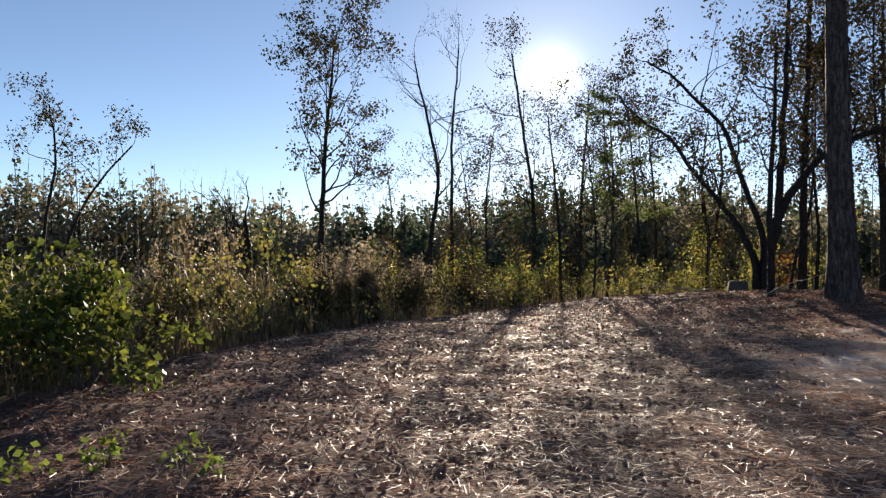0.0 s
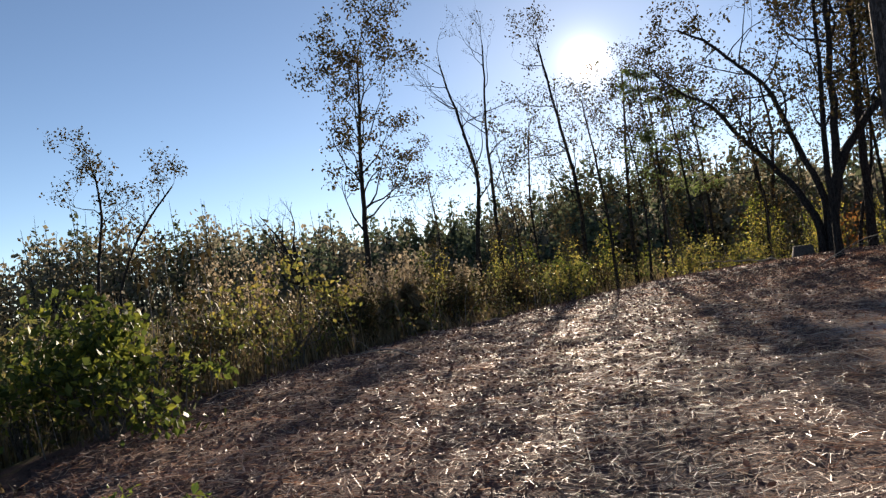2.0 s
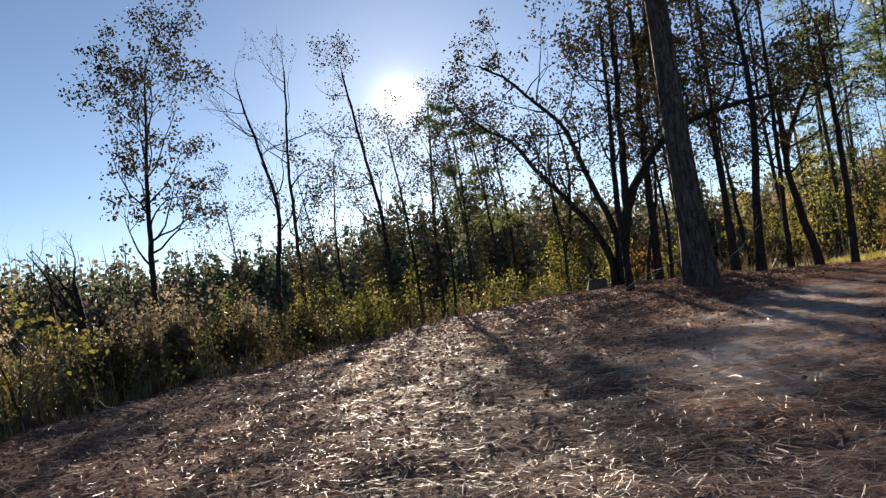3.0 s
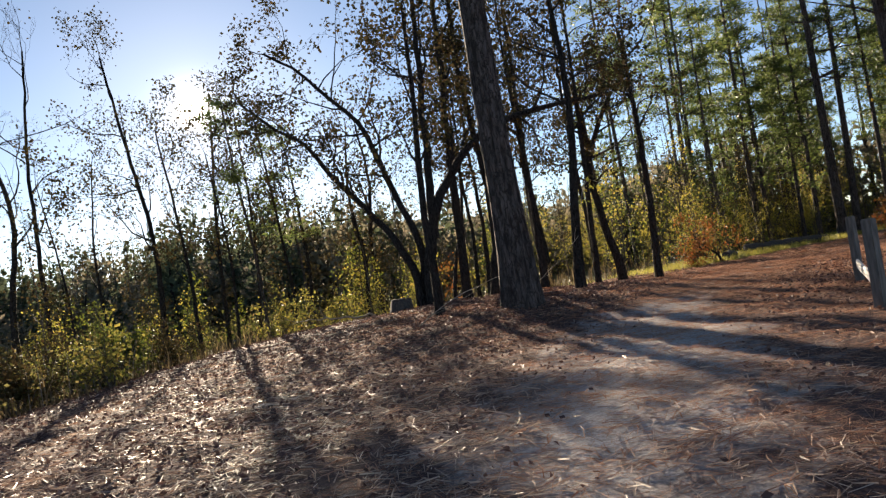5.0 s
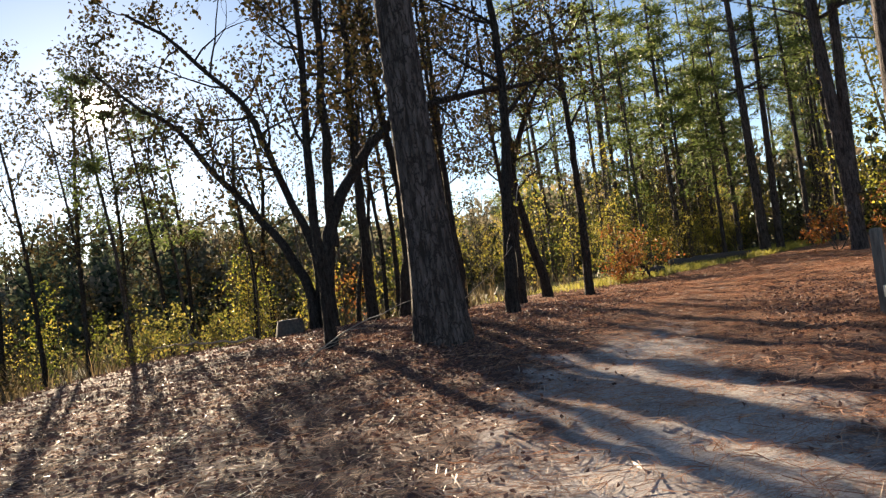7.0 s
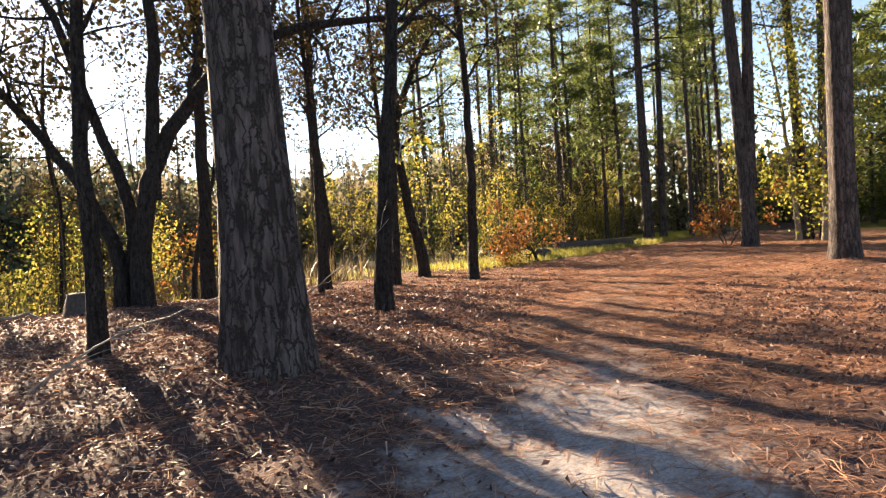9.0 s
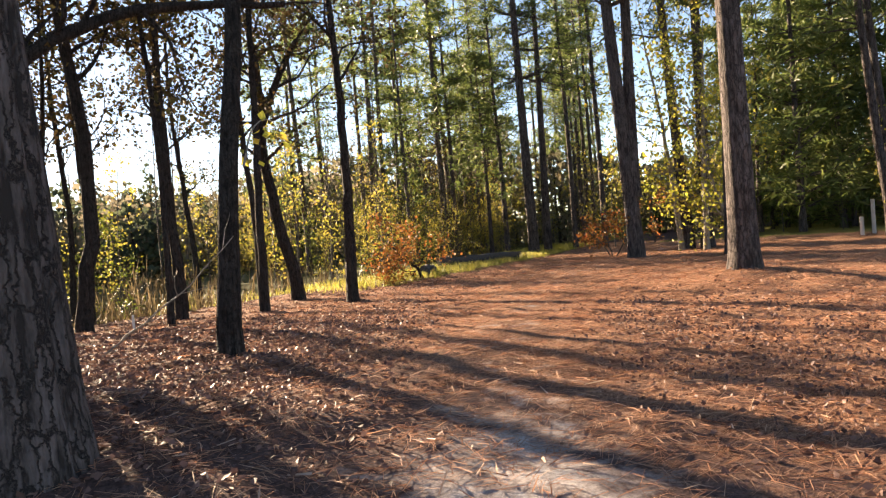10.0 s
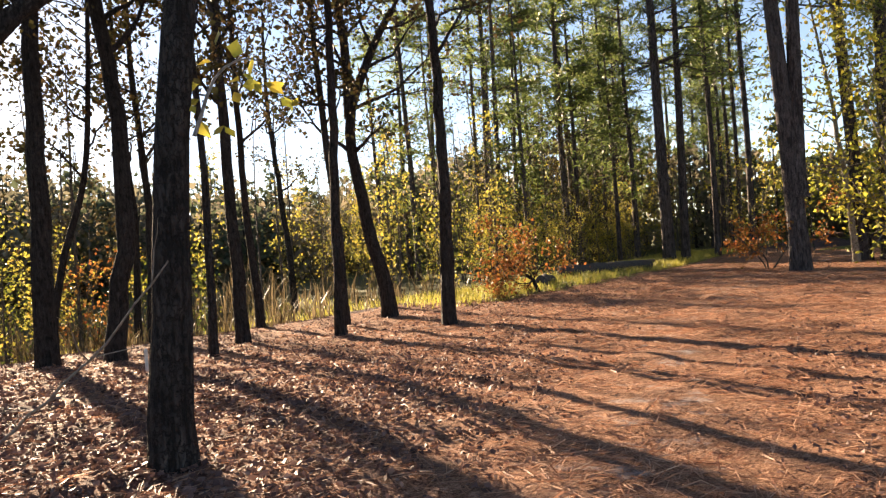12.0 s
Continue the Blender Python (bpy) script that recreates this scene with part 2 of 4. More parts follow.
    for attr, src in (("straw", straw), ("sand", sand), ("lawn", lawn), ("field", field)):
        mx = nd.new("ShaderNodeMix")
        mx.data_type = "RGBA"
        ln.new(mask(attr, 0.12), mx.inputs["Factor"])
        ln.new(out, mx.inputs["A"])
        ln.new(src.outputs[0], mx.inputs["B"])
        out = mx.outputs["Result"]
    tint = nd.new("ShaderNodeMix")
    tint.data_type = "RGBA"
    tint.blend_type = "MULTIPLY"
    tint.inputs["Factor"].default_value = 0.6
    tr = ramp(nd, [(0.3, (0.6, 0.58, 0.57)), (0.7, (1, 1, 1))])
    ln.new(big.outputs["Fac"], tr.inputs[0])
    ln.new(out, tint.inputs["A"])
    ln.new(tr.outputs[0], tint.inputs["B"])
    ln.new(tint.outputs["Result"], bs.inputs["Base Color"])
    hs = nd.new("ShaderNodeMath")
    hs.operation = "ADD"
    ln.new(fib.outputs[0], hs.inputs[0])
    ln.new(fine.outputs["Fac"], hs.inputs[1])
    bp = nd.new("ShaderNodeBump")
    bp.inputs["Strength"].default_value = 0.5
    bp.inputs["Distance"].default_value = 0.012
    ln.new(hs.outputs[0], bp.inputs["Height"])
    ln.new(bp.outputs[0], bs.inputs["Normal"])
    return mat


def plain(name, low, high, scale, rough=0.8, stretch=None, bump=0.4):
    mat, nd, ln = nodes_of(name)
    bs = nd["Principled BSDF"]
    bs.inputs["Roughness"].default_value = rough
    co = nd.new("ShaderNodeTexCoord").outputs["Object"]
    n = noise_node(nd, ln, co, scale, 6, 0.65, stretch)
    r = ramp(nd, [(0.3, low), (0.7, high)])
    ln.new(n.outputs["Fac"], r.inputs[0])
    ln.new(r.outputs[0], bs.inputs["Base Color"])
    bp = nd.new("ShaderNodeBump")
    bp.inputs["Strength"].default_value = bump
    bp.inputs["Distance"].default_value = 0.01
    ln.new(n.outputs["Fac"], bp.inputs["Height"])
    ln.new(bp.outputs[0], bs.inputs["Normal"])
    return mat


FLOOR = ground_material()
OLD_WOOD = plain("old_wood", (0.06, 0.056, 0.052), (0.20, 0.185, 0.17), 20.0, 0.85, (1, 1, 0.15))
PALE_WOOD = plain("pale_wood", (0.42, 0.40, 0.37), (0.68, 0.66, 0.62), 14.0, 0.7, (1, 1, 0.2))
STUMP_WOOD = plain("stump_wood", (0.03, 0.026, 0.023), (0.10, 0.083, 0.07), 18.0, 0.95)
TWIG = plain("twig", (0.10, 0.085, 0.07), (0.32, 0.28, 0.24), 25.0, 0.8)
WATER_MAT, _n, _l = nodes_of("pond_water")
_n["Principled BSDF"].inputs["Base Color"].default_value = (0.03, 0.035, 0.028, 1)
_n["Principled BSDF"].inputs["Roughness"].default_value = 0.06
_c = _n.new("ShaderNodeTexCoord").outputs["Object"]
_w = noise_node(_n, _l, _c, 2.5, 3)
_b = _n.new("ShaderNodeBump")
_b.inputs["Strength"].default_value = 0.08
_l.new(_w.outputs["Fac"], _b.inputs["Height"])
_l.new(_b.outputs[0], _n["Principled BSDF"].inputs["Normal"])

# ---- geometry tools ----
rng = np.random.default_rng(7)


class Geo:
    """Gathers vertices and four-cornered faces for one mesh."""

    def __init__(self):
        self.v, self.f, self.n = [], [], 0

    def add(self, v, f):
        self.v.append(np.asarray(v, float))
        self.f.append(np.asarray(f, int) + self.n)
        self.n += len(v)

    def arrays(self):
        return np.concatenate(self.v), np.concatenate(self.f)

    def mesh(self, name, mat, smooth=False):
        v, f = self.arrays()
        return quad_mesh(name, v, f, mat, smooth)


def quad_mesh(name, v, f, mat, smooth=False):
    me = bpy.data.meshes.new(name)
    me.vertices.add(len(v))
    me.vertices.foreach_set("co", np.ascontiguousarray(v, np.float32).ravel())
    me.loops.add(f.size)
    me.loops.foreach_set("vertex_index", np.ascontiguousarray(f, np.int32).ravel())
    me.polygons.add(len(f))
    me.polygons.foreach_set("loop_start", np.arange(0, f.size, 4, dtype=np.int32))
    me.polygons.foreach_set("use_smooth", np.full(len(f), smooth))
    me.materials.append(mat)
    me.update(calc_edges=True)
    return me


def tube(geo, pts, rad, sides, lump=0.0):
    """A tapering round limb along pts."""
    pts, rad = np.asarray(pts, float), np.asarray(rad, float)
    tang = np.gradient(pts, axis=0)
    tang /= np.linalg.norm(tang, axis=1)[:, None] + 1e-9
    ref = np.array([1.0, 0.0, 0.0]) if abs(tang[0][0]) < 0.8 else np.array([0.0, 1.0, 0.0])
    u = np.cross(tang, ref)
    u /= np.linalg.norm(u, axis=1)[:, None] + 1e-9
    w = np.cross(tang, u)
    a = np.arange(sides) * 2 * np.pi / sides
    ring = u[:, None, :] * np.cos(a)[None, :, None] + w[:, None, :] * np.sin(a)[None, :, None]
    r = np.repeat(rad[:, None], sides, 1)
    if lump:
        ridge = rng.standard_normal(sides)
        drift = np.cumsum(rng.standard_normal(r.shape) * 0.35, 0)
        r = r * (1 + lump * (0.8 * ridge[None, :] + 0.5 * np.clip(drift, -1.5, 1.5) + 0.35 * rng.standard_normal(r.shape)))
    v = pts[:, None, :] + ring * r[:, :, None]
    k = len(pts)
    i, j = np.meshgrid(np.arange(k - 1), np.arange(sides), indexing="ij")
    j2 = (j + 1) % sides
    f = np.stack([i * sides + j, i * sides + j2, (i + 1) * sides + j2, (i + 1) * sides + j], -1).reshape(-1, 4)
    geo.add(v.reshape(-1, 3), f)


def unit(n):
    d = rng.standard_normal((n, 3))
    return d / (np.linalg.norm(d, axis=1)[:, None] + 1e-9)


def leaves(geo, centres, size, droop=0.0):
    """Small pointed leaves, each folded a little along its rib."""
    n = len(centres)
    if not n:
        return
    c = np.asarray(centres, float)
    d = unit(n)
    d[:, 2] -= droop
    d /= np.linalg.norm(d, axis=1)[:, None]
    s = np.cross(d, unit(n))
    s /= np.linalg.norm(s, axis=1)[:, None] + 1e-9
    up = np.cross(s, d)
    L = size * rng.uniform(0.6, 1.3, (n, 1))
    W = L * rng.uniform(0.28, 0.42, (n, 1))
    bend = up * L * rng.uniform(-0.15, 0.25, (n, 1))
    v = np.stack([c - d * L * 0.5, c + s * W + bend, c + d * L * 0.5, c - s * W + bend], 1).reshape(-1, 3)
    geo.add(v, np.arange(4 * n).reshape(-1, 4))


def smooth_line(pts, step=0.45):
    """Points along a soft curve through the given ones."""
    p = np.asarray(pts, float)
    if len(p) < 3:
        p = np.array([p[0], (p[0] + p[-1]) / 2, p[-1]])
    d = np.r_[0, np.cumsum(np.linalg.norm(np.diff(p, axis=0), axis=1))]
    n = max(4, int(d[-1] / step))
    s = np.linspace(0, d[-1], n)
    m = np.gradient(p, d, axis=0)
    i = np.clip(np.searchsorted(d, s, side="right") - 1, 0, len(p) - 2)
    h = (d[i + 1] - d[i])[:, None]
    t = ((s - d[i]) / (d[i + 1] - d[i]))[:, None]
    return (2 * t**3 - 3 * t**2 + 1) * p[i] + (t**3 - 2 * t**2 + t) * h * m[i] + (-2 * t**3 + 3 * t**2) * p[i + 1] + (t**3 - t**2) * h * m[i + 1]


def grow(geo, sites, p, d, length, r, depth, kids, rise, sides=5, wander=0.22):
    """A limb with its side limbs; gathers the places where leaves sit."""
    k = 6 if depth > 1 else 4
    pts, rad, q, dd = [p], [r], np.array(p, float), np.array(d, float)
    for i in range(k):
        dd = dd + rng.standard_normal(3) * wander + np.array([0, 0, rise])
        dd /= np.linalg.norm(dd)
        q = q + dd * length / k
        pts.append(q)
        rad.append(r * (1 - 0.8 * (i + 1) / k))
    tube(geo, pts, rad, sides if depth > 1 else 3)
    if depth <= 1:
        for a in range(1, k + 1):
            sites.append(pts[a])
    if depth > 0:
        for c in range(kids):
            f = rng.uniform(0.25, 1.0) * k
            i = min(int(f), k - 1)
            b = pts[i] + (pts[i + 1] - pts[i]) * (f - i)
            ax = pts[i + 1] - pts[i]
            ax /= np.linalg.norm(ax)
            side = unit(1)[0]
            side -= ax * side.dot(ax)
            side /= np.linalg.norm(side) + 1e-9
            nd = ax * rng.uniform(0.5, 0.9) + side * rng.uniform(0.5, 0.95)
            grow(geo, sites, b, nd / np.linalg.norm(nd), length * rng.uniform(0.4, 0.65) * (1.15 - 0.4 * f / k), max(rad[i] * 0.6, 0.004), depth - 1, kids, rise, sides, wander)


def part(name, me, parent, label=""):
    ob = new(name, me)
    ob.parent = parent
    if label:
        tagged(ob, label)
    return ob


def height(x, y):
    """The lie of the land: a gently swelling sandy road, a mound by the great pine, a bank that falls away to a wet field."""
    x, y = np.asarray(x, float), np.asarray(y, float)

    def ease(a):
        a = np.clip(a, 0, 1)
        return a * a * (3 - 2 * a)

    z = 0.28 * ease(y / 13) - 0.25 * ease((np.hypot(x - 6, y - 12) - 9) / 14)
    z = z + 0.34 * np.exp(-((x - 8.4) ** 2 + (y - 16.5) ** 2) / 3.8) + 0.26 * np.exp(-((x - 9.7) ** 2 + (y - 22.5) ** 2) / 16)
    z = z + 0.28 * np.exp(-((x - 21.8) ** 2 + (y - 17.0) ** 2) / 3.5)
    z = z + 0.20 * np.exp(-((x - 11.5) ** 2 + (y - 18.5) ** 2) / 9)
    d = bank(x, y)
    drop = np.where(x < 16, 1.0, 1.0 - 0.75 * ease((x - 16) / 10))
    z = z - drop * ease(d / 6.0) - 0.4 * ease((d - 6) / 14) * drop
    # scuffed, uneven surface with low heaps of straw
    near = ease((60 - np.hypot(x - 15, y - 15)) / 20)
    rough = np.zeros_like(z)
    for k, (wave, turn, amp) in enumerate(((2.6, 0.3, 0.013), (1.9, 1.5, 0.012), (1.37, 2.4, 0.011), (1.05, 0.9, 0.009), (0.83, 2.0, 0.008), (0.71, 1.2, 0.006))):
        u = (x * math.cos(turn) + y * math.sin(turn)) * 2 * math.pi / wave
        w = (y * math.cos(turn) - x * math.sin(turn)) * 2 * math.pi / (wave * 1.7)
        rough = rough + amp * np.sin(u + 1.6 * np.sin(w + k) + 2.1 * k)
    return z + rough * near


EDGE = np.array([(-4.5, -30), (-3.6, 0), (-3.2, 5), (-2.7, 9), (-1.5, 12.2), (0.3, 15.2), (2.3, 18.4), (4.6, 22.4), (7.0, 25.4), (10, 27.6), (15, 28.8), (20, 29.6), (27, 30.8), (36, 33), (48, 37), (90, 48)], float)


def bank(x, y):
    """How far a place lies past the bank's edge (negative: on the road's side)."""
    x, y = np.broadcast_arrays(np.asarray(x, float), np.asarray(y, float))
    best, sign = np.full(x.shape, 1e9), np.ones(x.shape)
    for (ax, ay), (bx, by) in zip(EDGE[:-1], EDGE[1:]):
        ux, uy = bx - ax, by - ay
        t = np.clip(((x - ax) * ux + (y - ay) * uy) / (ux * ux + uy * uy), 0, 1)
        dx, dy = x - ax - t * ux, y - ay - t * uy
        dist = np.hypot(dx, dy)
        side = np.where(ux * dy - uy * dx > 0, 1.0, -1.0)
        near = dist < best
        best, sign = np.where(near, dist, best), np.where(near, side, sign)
    return best * sign


def hgt(x, y):
    return float(height(x, y))

# ---- the ground, one sheet to the horizon ----
TRACK = np.array([(0.6, -6), (1.2, 2), (3.0, 6), (5.6, 9.6), (8.6, 12.8), (13, 16.5), (19, 20.5), (26, 23.5), (34, 26), (46, 27)], float)


def off_track(x, y):
    x, y = np.asarray(x, float), np.asarray(y, float)
    best = np.full(x.shape, 1e9)
    for (ax, ay), (bx, by) in zip(TRACK[:-1], TRACK[1:]):
        ux, uy = bx - ax, by - ay
        t = np.clip(((x - ax) * ux + (y - ay) * uy) / (ux * ux + uy * uy), 0, 1)
        best = np.minimum(best, np.hypot(x - ax - t * ux, y - ay - t * uy))
    return best


def ground():
    out = 1.5 * 1.32 ** np.arange(26)
    xs = np.concatenate([-10 - np.cumsum(out)[::-1], np.arange(-10, 46, 0.25), 46 + np.cumsum(out)])
    ys = np.concatenate([-8 - np.cumsum(out)[::-1], np.arange(-8, 40, 0.25), 40 + np.cumsum(out)])
    X, Y = np.meshgrid(xs, ys, indexing="ij")
    Z = height(X, Y)
    near = (X > -10.1) & (X < 46) & (Y > -8.1) & (Y < 40)
    Z = Z + np.where(near, 0.005 * rng.standard_normal(X.shape), 0)
    v = np.stack([X, Y, Z], -1).reshape(-1, 3)
    nx, ny = X.shape
    i, j = np.meshgrid(np.arange(nx - 1), np.arange(ny - 1), indexing="ij")
    f = np.stack([i * ny + j, (i + 1) * ny + j, (i + 1) * ny + j + 1, i * ny + j + 1], -1).reshape(-1, 4)
    me = quad_mesh("ground", v, f, FLOOR, True)
    x, y = X.ravel(), Y.ravel()
    d, tr = bank(x, y), off_track(x, y)
    masks = {
        "straw": np.clip(0.25 + (x - 7.5) / 10, 0, 1.2) * (d < 0.5) * np.clip((50 - x) / 5, 0, 1),
        "sand": np.clip(1.1 - tr / np.where(x < 9, 2.7, 1.8), 0, 1) * np.clip((y - 3) / 6, 0.15, 1) * np.clip((15 - x) / 6, 0.55, 1) * 0.86,
        "lawn": np.clip(1.9 - np.abs(d + 0.5) / 1.2, 0, 1.2) * (x > 23) + np.clip((x - 42) / 4, 0, 1) * (y > 12) * (y < 30),
        "field": np.clip((d - 0.6) / 2.0, 0, 1.2),
    }
    for key, val in masks.items():
        at = me.attributes.new(key, "FLOAT", "POINT")
        at.data.foreach_set("value", np.ascontiguousarray(val, np.float32))
    ob = new("ground", me)
    return tagged(ob, "sandy forest ground strewn with pine straw and leaf mould", "ground", kind="structure")


ground()


def pond():
    g = Geo()
    tube(g, [(0, 0, -0.2), (0, 0, 0.0), (0, 0, 0.001)], [1.0, 1.0, 0.01], 36, 0.05)
    v, f = g.arrays()
    z = hgt(5, 72) + 0.05
    v = v * np.array([15, 11, 1]) + np.array([5, 72, z])
    tagged(new("water", quad_mesh("water", v, f, WATER_MAT)), "still pond water far behind the bank's trees", "water", kind="structure")


pond()

# ---- trees ----


def trunk_flare(line, r0, r1, flare=0.35, run=0.45):
    s = np.r_[0, np.cumsum(np.linalg.norm(np.diff(line, axis=0), axis=1))]
    return (r0 + (r1 - r0) * s / s[-1]) * (1 + flare * np.exp(-s / run))


def sunk(pts, depth=0.25):
    pts = [np.array(p, float) for p in pts]
    pts[0][2] = hgt(pts[0][0], pts[0][1])
    return [pts[0] - np.array([0, 0, depth])] + pts


def hardwood(name, label, stems, r0, r1, bark_mat, leaf_mat, limbs=9, limb_len=2.2, start=0.45, depth=2, kids=4, rise=0.10, per_site=3, leaf=0.085, spread=0.16, forks=(), sides=10, category="tree", group="", joined=False, up=0.6, keep=1.0):
    """A broadleaved tree whose stems run through the given points."""
    base = np.array(stems[0][0], float)
    base[2] = hgt(base[0], base[1])
    tree = new(name)
    tree.location = base
    tagged(tree, label, category, group)
    sites, rest = [], Geo()
    for n, st in enumerate(list(stems)):
        st = sunk(st) if n == 0 or not forks else [np.array(p, float) for p in st]
        line = smooth_line(st) - base
        line[2:] += rng.standard_normal((len(line) - 2, 3)) * r0 * 0.12
        g = Geo()
        ra = r0 if n == 0 else r0 * 0.75
        tube(g, line, trunk_flare(line, ra, r1, 0.35 if n == 0 or not forks else 0.0), sides, 0.045)
        part("trunk", g.mesh("trunk", bark_mat, True), tree)
        m = len(line)
        for c in range(limbs + 1):
            f = min(start + (1 - start) * (c + rng.uniform(0, 1)) / limbs, 1.0)
            i = min(int(f * (m - 1)), m - 2)
            ax = line[i + 1] - line[i]
            ax /= np.linalg.norm(ax)
            side = unit(1)[0]
            side[2] *= 0.4
            side -= ax * side.dot(ax)
            side /= np.linalg.norm(side)
            d = ax * rng.uniform(up - 0.25, up + 0.2) + side
            at = line[i]
            if c == limbs:
                d, at = ax, line[-1]
            rr = max((ra + (r1 - ra) * f) * 0.5, 0.012)
            lg = rest if joined else Geo()
            grow(lg, sites, at, d / np.linalg.norm(d), limb_len * rng.uniform(0.65, 1.15) * (0.5 + 0.6 * math.sin(math.pi * min(1.0, 0.12 + 0.8 * (f - start) / (1.001 - start)))), rr, depth, kids, rise)
            if not joined:
                part("limb", lg.mesh("limb", bark_mat), tree)
    if joined:
        tagged(part("branchwork", rest.mesh("branchwork", bark_mat), tree), kind="stuff")
    if per_site:
        s = np.array(sites)
        s = np.repeat(s, per_site, 0)
        s = s[rng.random(len(s)) < keep]
        s = s + rng.standard_normal(s.shape) * spread
        cg = Geo()
        leaves(cg, s, leaf, 0.3)
        part("crown", cg.mesh("crown", leaf_mat), tree)
    return tree


def tufts(geo, centres, size, blades, width):
    """Brushes of long needles that spread outwards and upwards."""
    n = len(centres)
    c = np.repeat(np.asarray(centres, float), blades, 0)
    d = unit(n * blades)
    d[:, 2] = d[:, 2] * 0.7 + 0.25
    d /= np.linalg.norm(d, axis=1)[:, None]
    s = np.cross(d, unit(n * blades))
    s /= np.linalg.norm(s, axis=1)[:, None] + 1e-9
    L = size * rng.uniform(0.6, 1.2, (n * blades, 1))
    a = c + d * L * 0.08
    mid = c + d * L * 0.6
    tip = c + d * L - np.array([0, 0, 0.12]) * L
    v = np.stack([a, mid + s * width, tip, mid - s * width], 1).reshape(-1, 3)
    geo.add(v, np.arange(4 * n * blades).reshape(-1, 4))


def pine(name, label, pts, top, r0, clear, whorls, reach, per=5, blades=16, size=0.22, width=0.012, knots=3, group="", stubs=0, second=None, sides=14, dead=0, flare=0.28, run=0.45):
    """A tall pine: straight plated bole, crown of needle brushes high up."""
    base = np.array(pts[0], float)
    base[2] = hgt(base[0], base[1])
    tree = new(name)
    tree.location = base
    tagged(tree, label, "tree", group)
    way = np.array(pts[-1], float) - np.array(pts[0], float)
    way /= way[2]
    cg, lg = Geo(), Geo()
    stems = [(sunk(pts), top, r0)]
    if second:
        stems.append(([np.array(p, float) for p in second], top - 1.0, r0 * 0.8))
    for st, tp, ra in stems:
        w = (st[-1] - st[-2]) / (st[-1] - st[-2])[2] * 0.6 + way * 0.4
        w[0:2] *= 0.6
        full = list(st) + [st[-1] + w * (tp - st[-1][2])]
        line = smooth_line(full, 0.5) - base
        g = Geo()
        tube(g, line, trunk_flare(line, ra, ra * 0.25, flare, run), sides, 0.03)
        part("trunk", g.mesh("trunk", PINE_BARK, True), tree)
        z = line[:, 2]
        for k in range(whorls):
            hz_ = clear + (tp - base[2] - clear) * (k + rng.uniform(0, 0.6)) / whorls
            i = min(int(np.searchsorted(z, hz_)), len(line) - 2)
            for b in range(per):
                az = rng.uniform(0, 2 * np.pi)
                fr = (hz_ - clear) / max(tp - base[2] - clear, 0.1)
                ln_ = reach * (1.1 - 0.75 * fr) * rng.uniform(0.5, 1.15)
                d = np.array([np.cos(az), np.sin(az), rng.uniform(-0.05, 0.45)])
                q, bp, br = line[i].copy(), [line[i].copy()], [ra * 0.22]
                cs = []
                for s in range(5):
                    d = d + np.array([0, 0, 0.05]) + rng.standard_normal(3) * 0.14
                    d /= np.linalg.norm(d)
                    q = q + d * ln_ / 5
                    bp.append(q.copy())
                    br.append(ra * 0.22 * (1 - 0.17 * (s + 1)))
                    if s >= 1:
                        for _ in range(knots):
                            cs.append(q + rng.standard_normal(3) * np.array([0.28, 0.28, 0.10]) * ln_ * 0.42)
                tube(lg, bp, br, 4)
                tufts(cg, cs, size, blades, width)
        for k in range(dead):
            i = int(rng.uniform(0.15, 0.5) * len(line))
            az = rng.uniform(0, 2 * np.pi)
            d = np.array([np.cos(az), np.sin(az), rng.uniform(-0.1, 0.4)])
            grow(lg, [], line[i], d, rng.uniform(0.6, 1.6), 0.02, 1, 2, -0.03)
    tagged(part("branchwork", lg.mesh("branchwork", PINE_BARK), tree), kind="stuff")
    part("crown", cg.mesh("crown", NEEDLE), tree)
    return tree


# the great pine at the bend, and the tall pines beyond the clearing
pine("pine_tree", "massive old pine with plated grey-brown bark on a mound", [(8.36, 16.0, 0.5), (8.36, 16.0, 1.5), (8.31, 16.0, 3.1), (8.25, 16.0, 7.6)], 21, 0.268, 10.5, 7, 3.4, sides=36, flare=0.55, run=0.85)
pine("pine_tree", "tall straight pine standing in orange pine straw", [(21.6, 17.1, 0.4), (21.6, 17.1, 2.4), (21.6, 17.1, 5.4)], 22, 0.265, 9.0, 8, 3.2, sides=20, flare=0.4)
pine("pine_tree", "twin-stemmed tall pine beside the grassy strip", [(32.45, 24.8, 0), (32.4, 24.9, 3.0), (32.25, 25.2, 9.4)], 22, 0.30, 8.5, 8, 3.4, second=[(32.45, 24.75, 2.2), (32.62, 24.72, 6.0), (32.75, 24.7, 9.4)])
PINE_STANDS = [
    ((38.0, 33.0), (37.94, 33.1), 0.27), ((39.1, 32.9), (39.2, 32.8), 0.2), ((36.85, 24.7), (36.7, 25.1), 0.23), ((36.8, 23.9), (36.85, 23.8), 0.26), ((32.0, 21.2), (32.1, 20.95), 0.2),
    ((39.85, 18.05), (39.7, 18.7), 0.2), ((40.85, 18.0), (40.7, 18.6), 0.2), ((37.8, 16.6), (37.7, 17.1), 0.17),
]
for (ax, ay), (bx, by), r in PINE_STANDS:
    pine("pine_tree", "tall slim pine with a bare reddish-grey bole", [(ax, ay, 0), ((ax + bx) / 2, (ay + by) / 2, 4.5), (bx, by, 9.3)], 19 + rng.uniform(0, 3), r, rng.uniform(6.5, 9.0), 8, 2.8, blades=11, size=0.36, width=0.024, group="pines beyond the clearing", dead=3)

